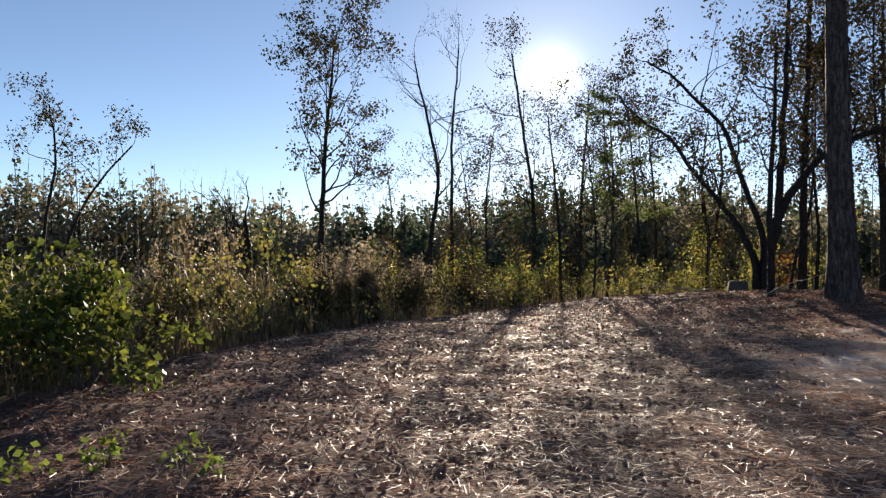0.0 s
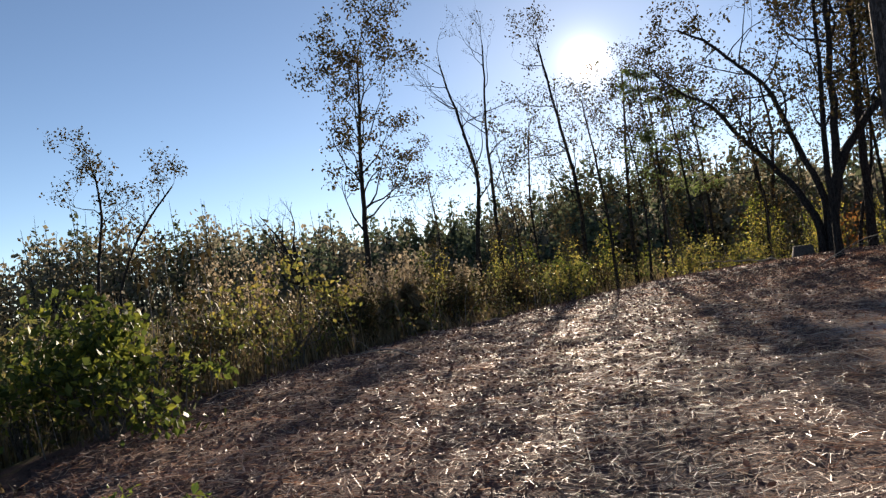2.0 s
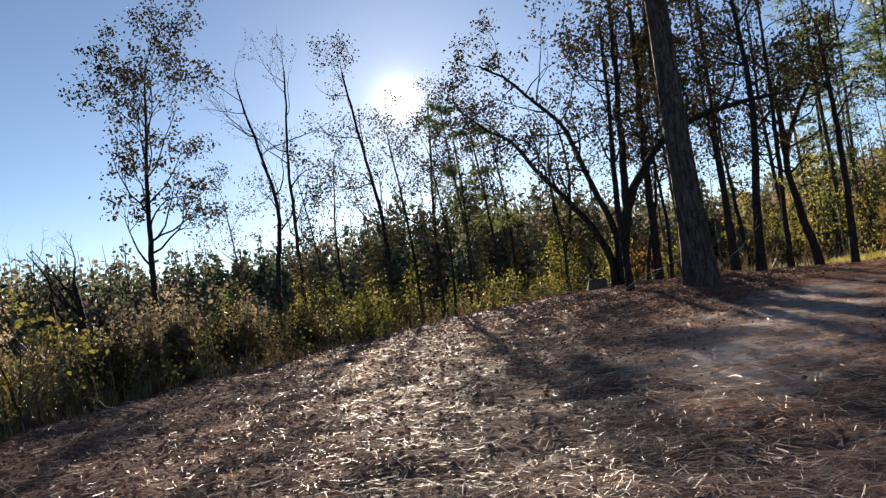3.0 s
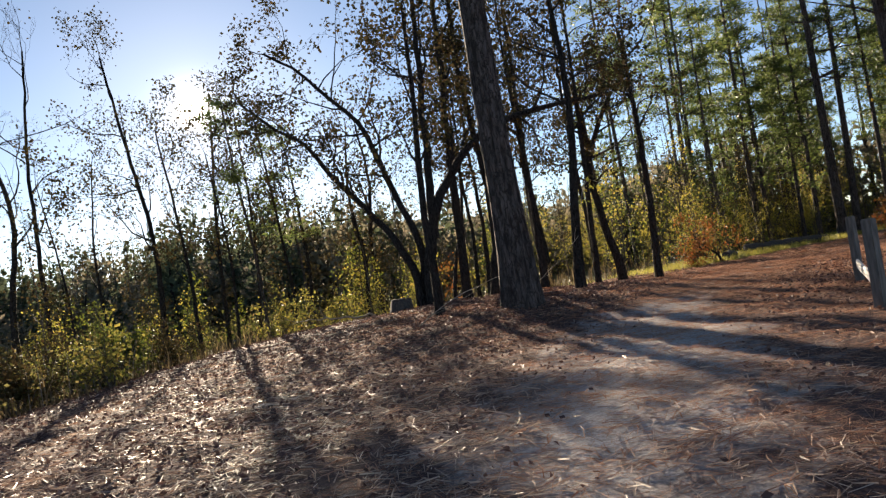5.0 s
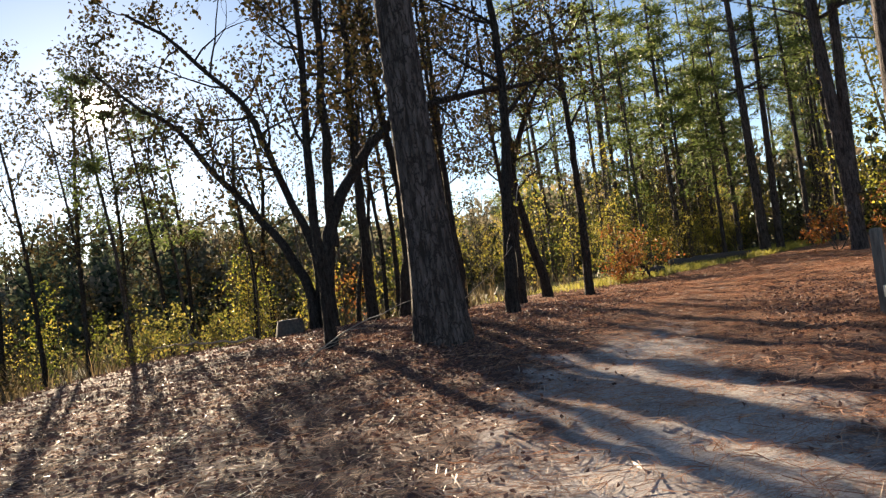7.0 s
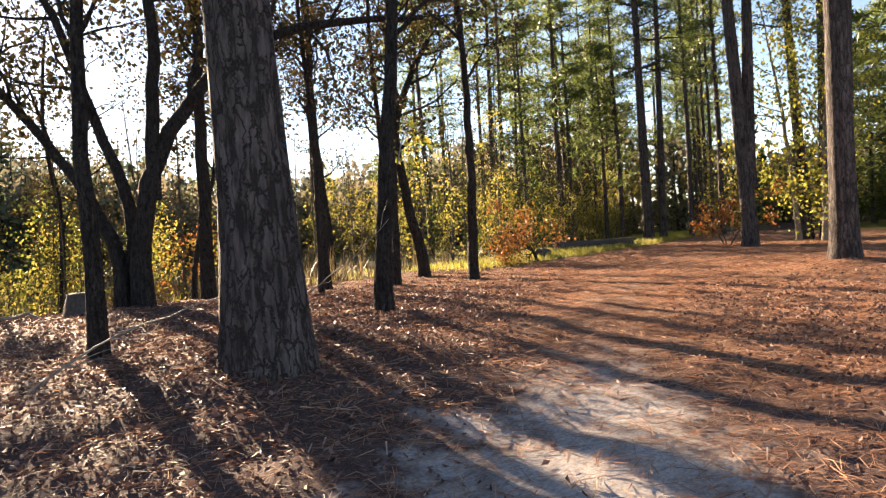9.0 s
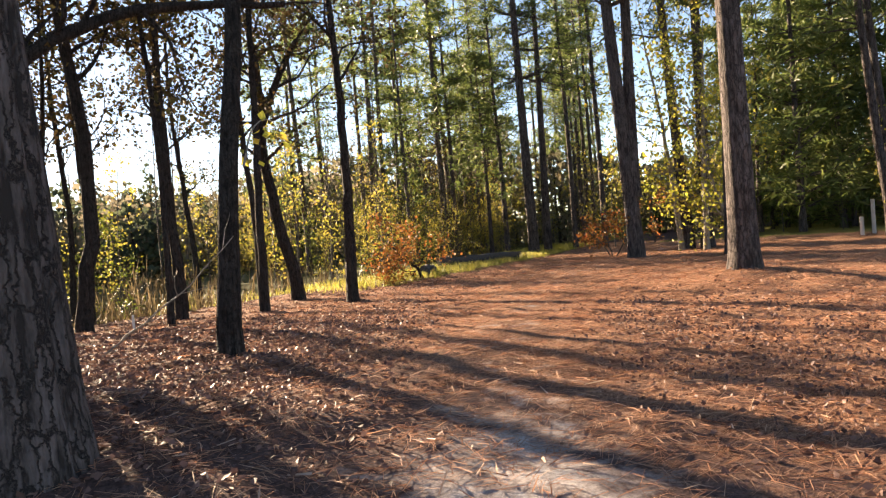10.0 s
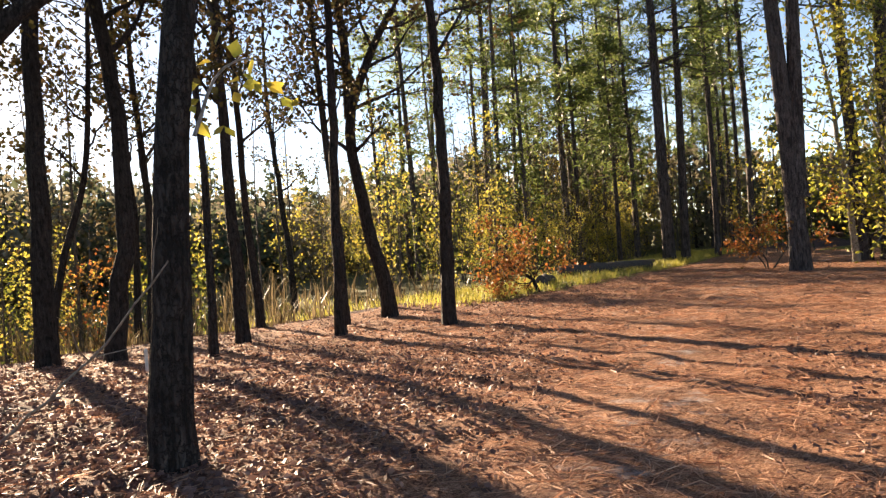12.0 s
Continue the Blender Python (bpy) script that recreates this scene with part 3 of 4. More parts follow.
# spare pines, built once and set out again and again through the woods behind
KINDS = []
for k in range(5):
    h = (17, 19, 15, 20, 12)[k]
    KINDS.append(pine("pine_tree", "slender forest pine with a sparse green crown", [(44.0 + 3.1 * k, 33.0 + 2.2 * k, 0), (44.1 + 3.1 * k, 33 + 2.2 * k, 5), (44.2 + 3.1 * k, 33.1 + 2.2 * k, 9)], h, 0.12 + 0.02 * (k % 3), (6.5, 8, 5.5, 8.5, 3)[k], 9, 2.5, per=4, blades=7, size=0.42, width=0.032, knots=2, group="pines of the wood", sides=8, dead=2))
DENSE = []
for k in range(2):
    DENSE.append(pine("evergreen_tree", "dense dark evergreen with foliage to the ground", [(52.0 + 4 * k, 22.0 - 4 * k, 0), (52 + 4 * k, 22.0 - 4 * k, 4), (52 + 4 * k, 22.0 - 4 * k, 7)], 11 + k, 0.14, 0.15, 16, 3.0, per=4, blades=8, size=0.58, width=0.042, knots=2, group="dark wood beyond the clearing", sides=6))


def again(ob, x, y, scale, turn, sink=0.0):
    m = Matrix.Translation((x, y, hgt(x, y) - sink)) @ Matrix.Rotation(turn, 4, "Z") @ Matrix.Scale(scale, 4)
    return copy_thing(ob, m)


WOOD = [(41.9, 33.0), (42.7, 31.7), (39.95, 36.0), (38.3, 38.1), (36.4, 40.3), (35.4, 41.3), (38.0, 38.5), (39.5, 36.7)]
spots = [(x, y) for x, y in WOOD]
while len(spots) < 72:
    x, y = rng.uniform(30, 76), rng.uniform(0, 52)
    d = float(bank(x, y))
    east = x > 46 and abs(y - 14) < 14
    if ((4 < d < 13) or (east and (x > 50 or y < 12))) and (len(spots) >= 40 or not east) and all(math.hypot(x - a, y - b) > 1.6 for a, b in spots):
        spots.append((x, y))
for n, (x, y) in enumerate(spots):
    again(KINDS[n % 4] if rng.random() < 0.8 else KINDS[4], x, y, rng.uniform(0.85, 1.2), rng.uniform(0, 6.28))

dense_spots = []
while len(dense_spots) < 27:
    x, y = rng.uniform(48, 64), rng.uniform(2, 31)
    if all(math.hypot(x - a, y - b) > 1.9 for a, b in dense_spots):
        dense_spots.append((x, y))
        again(DENSE[len(dense_spots) % 2], x, y, rng.uniform(0.9, 1.5), rng.uniform(0, 6.28))

# the trees along the bank and round the bend
hardwood("oak_tree", "dark-barked young oak with rough black trunk", [[(11.11, 18.28, 0.5), (11.12, 18.26, 1.29), (11.2, 18.2, 2.17), (11.28, 18.15, 3.06), (11.4, 18.1, 5.2), (11.3, 18.2, 7.5)]], 0.108, 0.04, DARK_BARK, OAK_LEAF, limbs=9, limb_len=2.2, start=0.5, sides=16, per_site=3, leaf=0.11, keep=0.6)
hardwood("pine_like_tree", "straight slim tree with a clear dark trunk", [[(18.86, 25.1, 0.2), (18.93, 25.05, 3.0), (18.9, 25.06, 5.5), (18.8, 25.1, 8.5)]], 0.135, 0.06, DARK_BARK, OAK_LEAF, limbs=8, limb_len=2.4, start=0.62, sides=12, per_site=3, leaf=0.11, keep=0.6)
hardwood("oak_tree", "leaning forked oak with dark trunk", [[(19.6, 28.0, 0.1), (19.3, 28.2, 2.1), (19.14, 28.3, 3.4), (19.1, 28.3, 4.6), (19.4, 28.15, 5.5), (20.0, 27.7, 6.9)], [(19.11, 28.34, 4.5), (19.1, 28.34, 5.9), (18.95, 28.4, 7.4)]], 0.17, 0.07, DARK_BARK, OAK_LEAF, limbs=7, limb_len=2.2, start=0.5, forks=(1,), per_site=3, leaf=0.11, keep=0.6)
SLIM = [
    ([(18.04, 27.4, 0.1), (18.0, 27.4, 2.35), (17.93, 27.46, 3.5), (17.8, 27.5, 6.5)], 0.095, "slim straight tree trunk with thin crown"),
    ([(15.48, 26.7, 0.1), (15.42, 26.7, 2.9), (15.4, 26.7, 4.2), (15.4, 26.7, 7.2)], 0.12, "slim dark tree with slight bend"),
    ([(17.3, 29.7, 0), (17.2, 29.8, 2.9), (17.15, 29.8, 6.5)], 0.10, "slim dark tree on the bank"),
    ([(13.08, 25.9, 0.2), (13.31, 25.8, 2.2), (13.35, 25.8, 3.6), (13.2, 25.85, 5.2), (13.0, 25.9, 7.5)], 0.15, "stout dark tree with bare lower trunk"),
    ([(15.06, 30.9, 0), (15.15, 30.9, 2.4), (15.0, 31.0, 6.0)], 0.08, "thin tree on the bank"),
    ([(12.77, 28.2, 0), (12.97, 28.15, 1.6), (13.4, 28.1, 3.0), (13.6, 28.0, 5.0)], 0.07, "crooked thin tree on the bank"),
    ([(15.0, 29.9, 0), (15.1, 29.85, 2.6), (14.95, 29.9, 5.6)], 0.09, "thin dark tree on the bank"),
    ([(22.3, 37.2, 0), (22.1, 37.3, 3.5), (21.9, 37.4, 6.5)], 0.12, "thin far tree beyond the bank"),
    ([(14.0, 24.5, 0.2), (14.05, 24.5, 3.0), (13.9, 24.6, 7.0)], 0.06, "thin sapling among bigger trees"),
    ([(12.2, 26.0, 0.3), (12.3, 26.0, 4.3), (12.5, 26.0, 9.4)], 0.15, "upright dark tree behind the great pine"),
    ([(16.8, 25.6, 0.2), (16.9, 25.6, 3.2), (17.1, 25.7, 7.5)], 0.10, "dark upright tree at the bend"),
]
for st, r, lab in SLIM:
    x, y, z = st[-1]
    st = st + [(x + 0.2, y + 0.3, z + 3.4)]
    hardwood("bank_tree", lab, [st], r, r * 0.35, DARK_BARK, OAK_LEAF, limbs=12, limb_len=1.9, start=0.42, depth=2, kids=4, per_site=3, leaf=0.11, keep=0.9 if st[0][0] < 13.6 else 0.6, group="trees along the bank")

hardwood("bank_tree", "young dark-barked tree beside the great pine", [[(7.72, 18.03, 0.4), (7.72, 18.03, 1.6), (7.7, 18.03, 2.4), (7.72, 18.03, 3.2), (7.8, 18.0, 4.4), (7.9, 18.1, 6.6)]], 0.085, 0.03, DARK_BARK, OAK_LEAF, limbs=7, limb_len=1.6, start=0.5, per_site=2, keep=0.7, leaf=0.09, sides=14)

# leafy trees standing below the bank behind the clump
for st, r in (([(10.5, 30.6, 0), (10.6, 30.6, 2.5), (10.4, 30.7, 4.6), (10.6, 30.7, 6.6)], 0.09), ([(11.9, 33.0, 0), (11.8, 33.0, 3.0), (12.1, 33.1, 5.2), (11.9, 33.2, 7.6)], 0.10), ([(9.4, 34.2, 0), (9.5, 34.2, 3.0), (9.2, 34.2, 7.2)], 0.08)):
    hardwood("bank_tree", "leafy brown-crowned tree below the bank", [st], r, r * 0.35, DARK_BARK, OAK_LEAF, limbs=10, limb_len=1.8, start=0.35, depth=2, kids=3, per_site=2, keep=0.5, leaf=0.11, spread=0.16, group="trees along the bank")

# the arching clump by the stump
hardwood("leaning_tree", "leaning tree arching low over the bank", [[(9.83, 24.0, 0.5), (9.85, 24.3, 1.6), (9.5, 24.9, 2.7), (9.05, 26.0, 3.85), (8.5, 26.7, 4.95), (7.95, 27.1, 5.9), (7.3, 27.5, 6.4), (6.5, 28.0, 7.3)]], 0.125, 0.035, DARK_BARK, OAK_LEAF, limbs=10, limb_len=2.3, start=0.4, depth=3, kids=3, per_site=2, leaf=0.11, keep=0.65)
hardwood("leaning_tree", "leaning tree with a long curved trunk", [[(10.05, 24.1, 0.5), (10.15, 24.3, 2.2), (9.95, 24.9, 3.5), (9.7, 25.4, 4.9), (9.4, 25.7, 6.0), (8.75, 26.0, 6.8), (7.95, 26.3, 7.8), (7.1, 26.6, 8.4)]], 0.125, 0.035, DARK_BARK, OAK_LEAF, limbs=12, limb_len=2.5, start=0.4, depth=3, kids=3, per_site=2, leaf=0.11, keep=0.65)
hardwood("oak_tree", "forked oak with a long limb reaching sideways", [[(10.1, 23.8, 0.5), (10.3, 23.8, 2.3), (11.05, 23.8, 3.9), (12.25, 23.6, 5.0), (13.8, 23.1, 5.5), (15.5, 22.5, 5.7)], [(10.4, 23.8, 2.3), (10.6, 23.9, 5.0), (10.83, 24, 7.8), (10.97, 24, 10.6)]], 0.18, 0.05, DARK_BARK, OAK_LEAF, limbs=9, limb_len=2.3, start=0.4, forks=(1,), depth=3, kids=3, per_site=2, leaf=0.11, keep=0.655)

# the open trees out in the weedy field
hardwood("field_tree", "tall oval-crowned tree with sparse brown leaves", [[(-5.1, 32, -1), (-5.05, 32, 3.5), (-4.95, 32, 6.0), (-4.7, 32, 9.0), (-4.5, 32, 11.0)]], 0.15, 0.03, DARK_BARK, OAK_LEAF, limbs=22, limb_len=3.3, start=0.40, depth=3, kids=3, rise=0.10, per_site=2, leaf=0.13, spread=0.16, keep=0.9, up=1.0)
hardwood("field_tree", "nearly bare twin-stemmed tree", [[(-0.5, 32, -1), (-0.55, 32, 2.0), (-0.2, 32, 5.0), (-0.7, 32, 7.6), (-1.2, 32, 9.8)], [(0.4, 32.6, -1), (0.38, 32.6, 3.0), (0.4, 32.6, 7.0), (0.7, 32.6, 10.6)]], 0.13, 0.03, DARK_BARK, OAK_LEAF, limbs=10, limb_len=2.7, start=0.45, depth=3, kids=3, per_site=1, keep=0.06, leaf=0.1)
hardwood("field_tree", "crooked small tree with thin dark crown", [[(-15.7, 30, -1), (-15.6, 30, 3.0), (-15.2, 30, 5.5), (-15.5, 30, 7.6)]], 0.10, 0.03, DARK_BARK, OAK_LEAF, limbs=9, limb_len=1.8, start=0.45, depth=3, kids=3, per_site=2, keep=0.4, leaf=0.12)
hardwood("field_tree", "leaning small tree with thin dark crown", [[(-15.1, 30.2, -1), (-14.6, 30.2, 2.8), (-13.4, 30.2, 4.8), (-12.3, 30.2, 6.0)]], 0.08, 0.03, DARK_BARK, OAK_LEAF, limbs=8, limb_len=1.7, start=0.5, depth=3, kids=3, per_site=2, keep=0.4, leaf=0.12)
hardwood("bare_tree", "small leafless pale tree with fanned branches", [[(-11.8, 46, -1), (-11.7, 46, 2.5), (-11.9, 46, 4.0)]], 0.28, 0.12, DARK_BARK, OAK_LEAF, limbs=9, limb_len=3.9, start=0.5, depth=3, kids=3, rise=0.16, per_site=0)
TALL = [
    ([(3.8, 33, -1), (3.9, 33, 4.0), (3.4, 33, 7.5), (3.0, 33, 10.4)], 0.11, 10, 1.9), ([(6.4, 36, -1), (6.5, 36, 4.0), (6.9, 36, 9.4)], 0.11, 12, 2.0), ([(2.2, 35.5, -1), (2.0, 35.5, 4), (2.3, 35.5, 7.2)], 0.07, 9, 1.6),
    ([(4.8, 31.2, -1), (4.7, 31.2, 3), (4.3, 31.2, 7.4)], 0.08, 9, 1.6), ([(7.2, 33.8, -1), (7.5, 33.8, 3), (7.4, 33.8, 8.4)], 0.08, 9, 1.6), ([(8.2, 31.5, -1), (8.0, 31.5, 3.5), (7.6, 31.5, 7.8)], 0.07, 9, 1.5),
    ([(-2.6, 38, -1), (-2.5, 38, 3), (-2.8, 38, 6.4)], 0.07, 9, 1.5), ([(1.2, 29.5, -1), (1.1, 29.5, 2.5), (0.7, 29.5, 5.6)], 0.05, 8, 1.3), ([(5.6, 28.6, -0.8), (5.7, 28.6, 2.5), (5.4, 28.6, 6.0)], 0.06, 8, 1.4),
]
for st, r, n, ll in TALL:
    hardwood("marsh_tree", "slender marsh tree with thin airy crown", [st], r, r * 0.3, DARK_BARK, OAK_LEAF, limbs=n, limb_len=ll * 1.4, start=0.38, depth=3, kids=3, per_site=2, keep=0.5, leaf=0.10, spread=0.18, group="slender trees of the marsh")

# saplings in yellow and green leaf, built a few times and set out along the wood's edge
BARE = []
for k, (h, lf) in enumerate([(7.5, 0.25), (9.0, 0.12), (6.0, 0.4)]):
    x, y = 29.0 + 2.7 * k, 37.5 + 0.6 * k
    BARE.append(hardwood("thin_tree", "thin bare-stemmed tree with few brown leaves", [[(x, y, 0), (x + 0.15, y, h * 0.4), (x - 0.1, y + 0.1, h)]], 0.06, 0.015, GREY_BARK, OAK_LEAF, limbs=12, limb_len=1.7, start=0.3, depth=2, kids=2, rise=0.08, per_site=3, leaf=0.11, keep=lf, sides=6, joined=True, group="thin trees of the wood"))
count = 0
while count < 38:
    x, y = rng.uniform(14, 50), rng.uniform(30, 54)
    d = float(bank(x, y))
    if 1.5 < d < 16 and rng.random() < min(1.0, max(0.15, (x - 22) / 8)):
        again(BARE[count % 3], x, y, rng.uniform(0.7, 1.15), rng.uniform(0, 6.28))
        count += 1
SAPS = []
for k, (h, lm, lab, lf) in enumerate([(5.0, THICKET_LEAF, "sapling in yellow-green autumn leaf", 0.13), (3.6, THICKET_LEAF, "low sapling in yellow autumn leaf", 0.12), (5.6, THICKET_LEAF, "tall thin sapling in yellow leaf", 0.13), (4.2, GREEN_LEAF, "sapling still in green leaf", 0.12), (6.0, OAK_LEAF, "thin sapling with brown leaves", 0.12)]):
    x, y = 24.0 + 2.6 * k, 33.5 + 0.5 * k
    SAPS.append(hardwood("sapling", lab, [[(x, y, 0), (x + 0.1, y, h * 0.4), (x - 0.1, y + 0.1, h)]], 0.035, 0.012, GREY_BARK, lm, limbs=12, limb_len=1.1, start=0.15, depth=1, kids=4, rise=0.05, per_site=3, keep=0.55, leaf=lf, spread=0.22, sides=5, joined=True, group="saplings of the thicket"))
count = 0
while count < 72:
    x, y = rng.uniform(11, 54), rng.uniform(27, 50)
    d = float(bank(x, y))
    if (1.2 if x > 38 else 5.5) < d < 14 and rng.random() < min(1.0, max(0.02, (x - 25) / 5)):
        again(SAPS[rng.choice([0, 1, 2, 4, 3, 4])], x, y, rng.uniform(0.6, 1.05), rng.uniform(0, 6.28))
        count += 1
count = 0
while count < 44:
    x, y = (rng.uniform(-1, 13), rng.uniform(22, 40)) if count < 16 else (rng.uniform(-8, 12), rng.uniform(32, 46))
    d = float(bank(x, y))
    if d > 1.5:
        again(SAPS[rng.choice([1, 3, 4, 4])], x, y, rng.uniform(0.35, 0.65) * (1.25 if y > 34 else 1.0), rng.uniform(0, 6.28))
        count += 1


count = 0
while count < 18:
    x, y = (rng.uniform(10.5, 17), rng.uniform(30.5, 38)) if count < 10 else (rng.uniform(9.8, 12.6), rng.uniform(28.6, 33))
    if float(bank(x, y)) > 1.8:
        again(SAPS[rng.choice([1, 3, 4, 1])], x, y, rng.uniform(0.5, 0.8), rng.uniform(0, 6.28))
        count += 1
# a low sunlit fringe of saplings just past the grassy strip
count = 0
while count < 26:
    x, y = rng.uniform(28, 43), rng.uniform(30, 40)
    if 1.8 < float(bank(x, y)) < 4.5:
        again(SAPS[(1, 0, 1)[count % 3]], x, y, rng.uniform(0.42, 0.7), rng.uniform(0, 6.28))
        count += 1
for k in range(11):
    again(SAPS[(0, 2, 0, 3)[k % 4]], rng.uniform(41, 49), rng.uniform(26, 34), rng.uniform(0.7, 1.1), rng.uniform(0, 6.28))
for k in range(16):
    again(SAPS[(3, 4, 3)[k % 3]], rng.uniform(46.5, 51), rng.uniform(9, 28), rng.uniform(0.45, 0.8), rng.uniform(0, 6.28))
pine("pine_tree", "young slender pine below the bank", [(7.0, 31.0, -1), (6.9, 31.0, 3), (6.6, 31.0, 6)], 8.5, 0.075, 4.2, 6, 1.7, per=4, blades=9, size=0.3, width=0.02, knots=2, sides=8)
pine("pine_tree", "young slender pine below the bank", [(8.9, 32.6, -1), (8.8, 32.6, 3), (8.5, 32.6, 5)], 7.8, 0.06, 3.8, 5, 1.5, per=4, blades=9, size=0.3, width=0.02, knots=2, sides=8)


def distant_woods():
    """Far belts of trees round the field and behind the road, with evergreens among them."""
    cg, eg, lg = Geo(), Geo(), Geo()
    for n in range(800):
        if n >= 740:
            a, ring = rng.uniform(-0.4, 0.12), rng.uniform(70, 84)
        elif n < 400:
            a, ring = rng.uniform(-0.85, 0.75), rng.uniform(84, 108)
        elif n < 500:
            a, ring = rng.uniform(0.02, 0.75), rng.uniform(56, 76)
        elif n < 620:
            a, ring = rng.uniform(0.4, 1.6), rng.uniform(62, 80)
        else:
            a, ring = rng.uniform(1.2, 5.4), rng.uniform(75, 115)
        x, y = 5 + ring * math.sin(a), 8 + ring * math.cos(a)
        h = rng.uniform(6.5, 10.5) * (1.0 + 0.2 * math.sin(a * 9))
        h *= (0.85 if a > 0.6 else 0.7) if ring < 81 else (1.12 if a < -0.15 else 1.15)
        evergreen = rng.random() < (0.6 if -0.25 < a < 0.2 else 0.3)
        h *= 1.15 if evergreen else 1.0
        z = hgt(x, y)
        tube(lg, [(x, y, z - 0.2), (x + rng.uniform(-0.4, 0.4), y, z + h * 0.5), (x + rng.uniform(-0.6, 0.6), y, z + h * 1.08)], [0.14, 0.09, 0.02], 3)
        k = 290 if n < 500 or n >= 740 else (200 if n < 620 else 50)
        u = unit(k) * rng.uniform(0.1, 1.0, (k, 1)) ** 0.5
        wide = rng.uniform(2.3, 3.8)
        c = np.array([x, y, z + h * 0.52]) + u * np.array([wide, wide, h * 0.52])
        if evergreen:
            c[:, :2] = np.array([x, y]) + (c[:, :2] - np.array([x, y])) * np.clip(1.25 - (c[:, 2:] - z) / h, 0.15, 1.0)
        low = rng.random(k) < 0.25
        c[:, 2] = np.where(low, z + rng.uniform(0.1, 2.2, k), np.maximum(c[:, 2], z + 0.2))
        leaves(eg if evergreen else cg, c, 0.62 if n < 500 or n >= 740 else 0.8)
    woods = new("distant_woods")
    tagged(woods, "distant belt of autumn woodland round the field", "woods", kind="stuff")
    part("trunks", lg.mesh("trunks", DARK_BARK), woods)
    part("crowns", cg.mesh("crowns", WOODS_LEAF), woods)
    part("evergreen_crowns", eg.mesh("evergreen_crowns", FAR_NEEDLE), woods, "dull dark green crowns")


distant_woods()


# ---- undergrowth ----


def bush(name, label, x, y, h, w, leaf_mat, leaf=0.07, stems=7, per=5, kids=5, category="shrub", bark_mat=GREY_BARK, depth=1, lean=0.5):
    b = new(name)
    z = hgt(x, y)
    b.location = (x, y, z)
    tagged(b, label, category)
    sites = []
    for s in range(stems):
        g = Geo()
        az = rng.uniform(0, 6.28)
        d = np.array([np.cos(az) * lean * w / h, np.sin(az) * lean * w / h, 1.0])
        d /= np.linalg.norm(d)
        grow(g, sites, np.array([0.06 * np.cos(az), 0.06 * np.sin(az), -0.1]), d, h * rng.uniform(0.7, 1.1), 0.012 + 0.008 * h, depth + 1, kids, 0.02)
        part("stem", g.mesh("stem", bark_mat), b)
    s = np.repeat(np.array(sites), per, 0)
    s = s + rng.standard_normal(s.shape) * 0.09
    s = s[s[:, 2] > 0.05]
    g = Geo()
    leaves(g, s, leaf, 0.2)
    part("foliage", g.mesh("foliage", leaf_mat), b)
    return b


bush("yellow_green_shrub", "bright yellow-green shrub at the field's edge", -2.95, 11.9, 1.55, 0.9, YELLOW_LEAF, 0.08, 5, 2, 4)
bush("leafy_bush", "broad green bush with some red leaves", -3.5, 7.6, 1.2, 1.2, GREEN_LEAF, 0.095, 8, 3, 4)
bush("leafy_bush", "dense green bush among the weeds", -4.9, 8.4, 1.3, 1.3, WEED_LEAF, 0.09, 7, 3, 4)
bush("leafy_bush", "low dark green bush among the weeds", -5.6, 10.5, 1.3, 1.4, WEED_LEAF, 0.11, 7, 2, 4)
bush("leafy_bush", "green bush with yellowing leaves", -4.3, 6.3, 1.0, 1.0, GREEN_LEAF, 0.085, 7, 2, 4)
for x, y in ((-2.25, 4.95), (-1.5, 4.68), (-2.57, 4.68)):
    bush("weed_sprig", "small bright green sprig on bare leaf mould", x, y, 0.2, 0.16, SPRIG_LEAF, 0.06, 4, 2, 3, "weed", depth=0)
hardwood("orange_shrub", "wide orange-leaved shrub on a crooked stem", [[(25.3, 28.7, 0), (25.05, 28.8, 0.45), (24.5, 29.0, 0.85), (24.2, 29.1, 1.35)]], 0.055, 0.025, DARK_BARK, ORANGE_LEAF, limbs=12, limb_len=1.5, start=0.5, depth=2, kids=4, rise=0.0, per_site=2, keep=0.75, leaf=0.11, spread=0.12, sides=7, category="shrub", up=0.35)
bush("orange_shrub", "small orange-red shrub beside a pine", 33.3, 26.2, 2.3, 1.1, ORANGE_LEAF, 0.12, 3, 4, 4)
bush("marsh_shrub", "yellow-green shrub on the bank", 1.9, 19.6, 1.0, 0.9, YELLOW_LEAF, 0.08, 5, 2, 4)
bush("marsh_shrub", "green shrub low on the bank", 2.2, 23.0, 1.1, 1.0, GREEN_LEAF, 0.08, 6, 4)
bush("marsh_shrub", "yellow shrub below the bank", 6.6, 28.3, 1.6, 1.2, YELLOW_LEAF, 0.09, 5, 2, 4)
bush("marsh_shrub", "yellow shrub beside slender trees", 8.6, 29.6, 1.7, 1.2, YELLOW_LEAF, 0.09, 5, 2, 4)
bush("marsh_shrub", "orange-tinted shrub below the bank", 14.6, 33.5, 2.2, 1.4, ORANGE_LEAF, 0.10, 4, 2, 4)
for x, y, h, lean in ((35.9, 24.6, 9.4, -0.8), (35.3, 23.35, 8.6, 0.3), (35.8, 22.6, 5.5, -1.2)):
    hardwood("yellow_tree", "slender tree in bright yellow leaf among pines", [[(x, y, 0), (x + lean * 0.3, y - lean * 0.4, h * 0.5), (x + lean, y - lean, h)]], 0.12, 0.02, PALE_BARK, BRIGHT_LEAF, limbs=15, limb_len=2.5, start=0.2, depth=1, kids=5, per_site=4, leaf=0.16, spread=0.3)
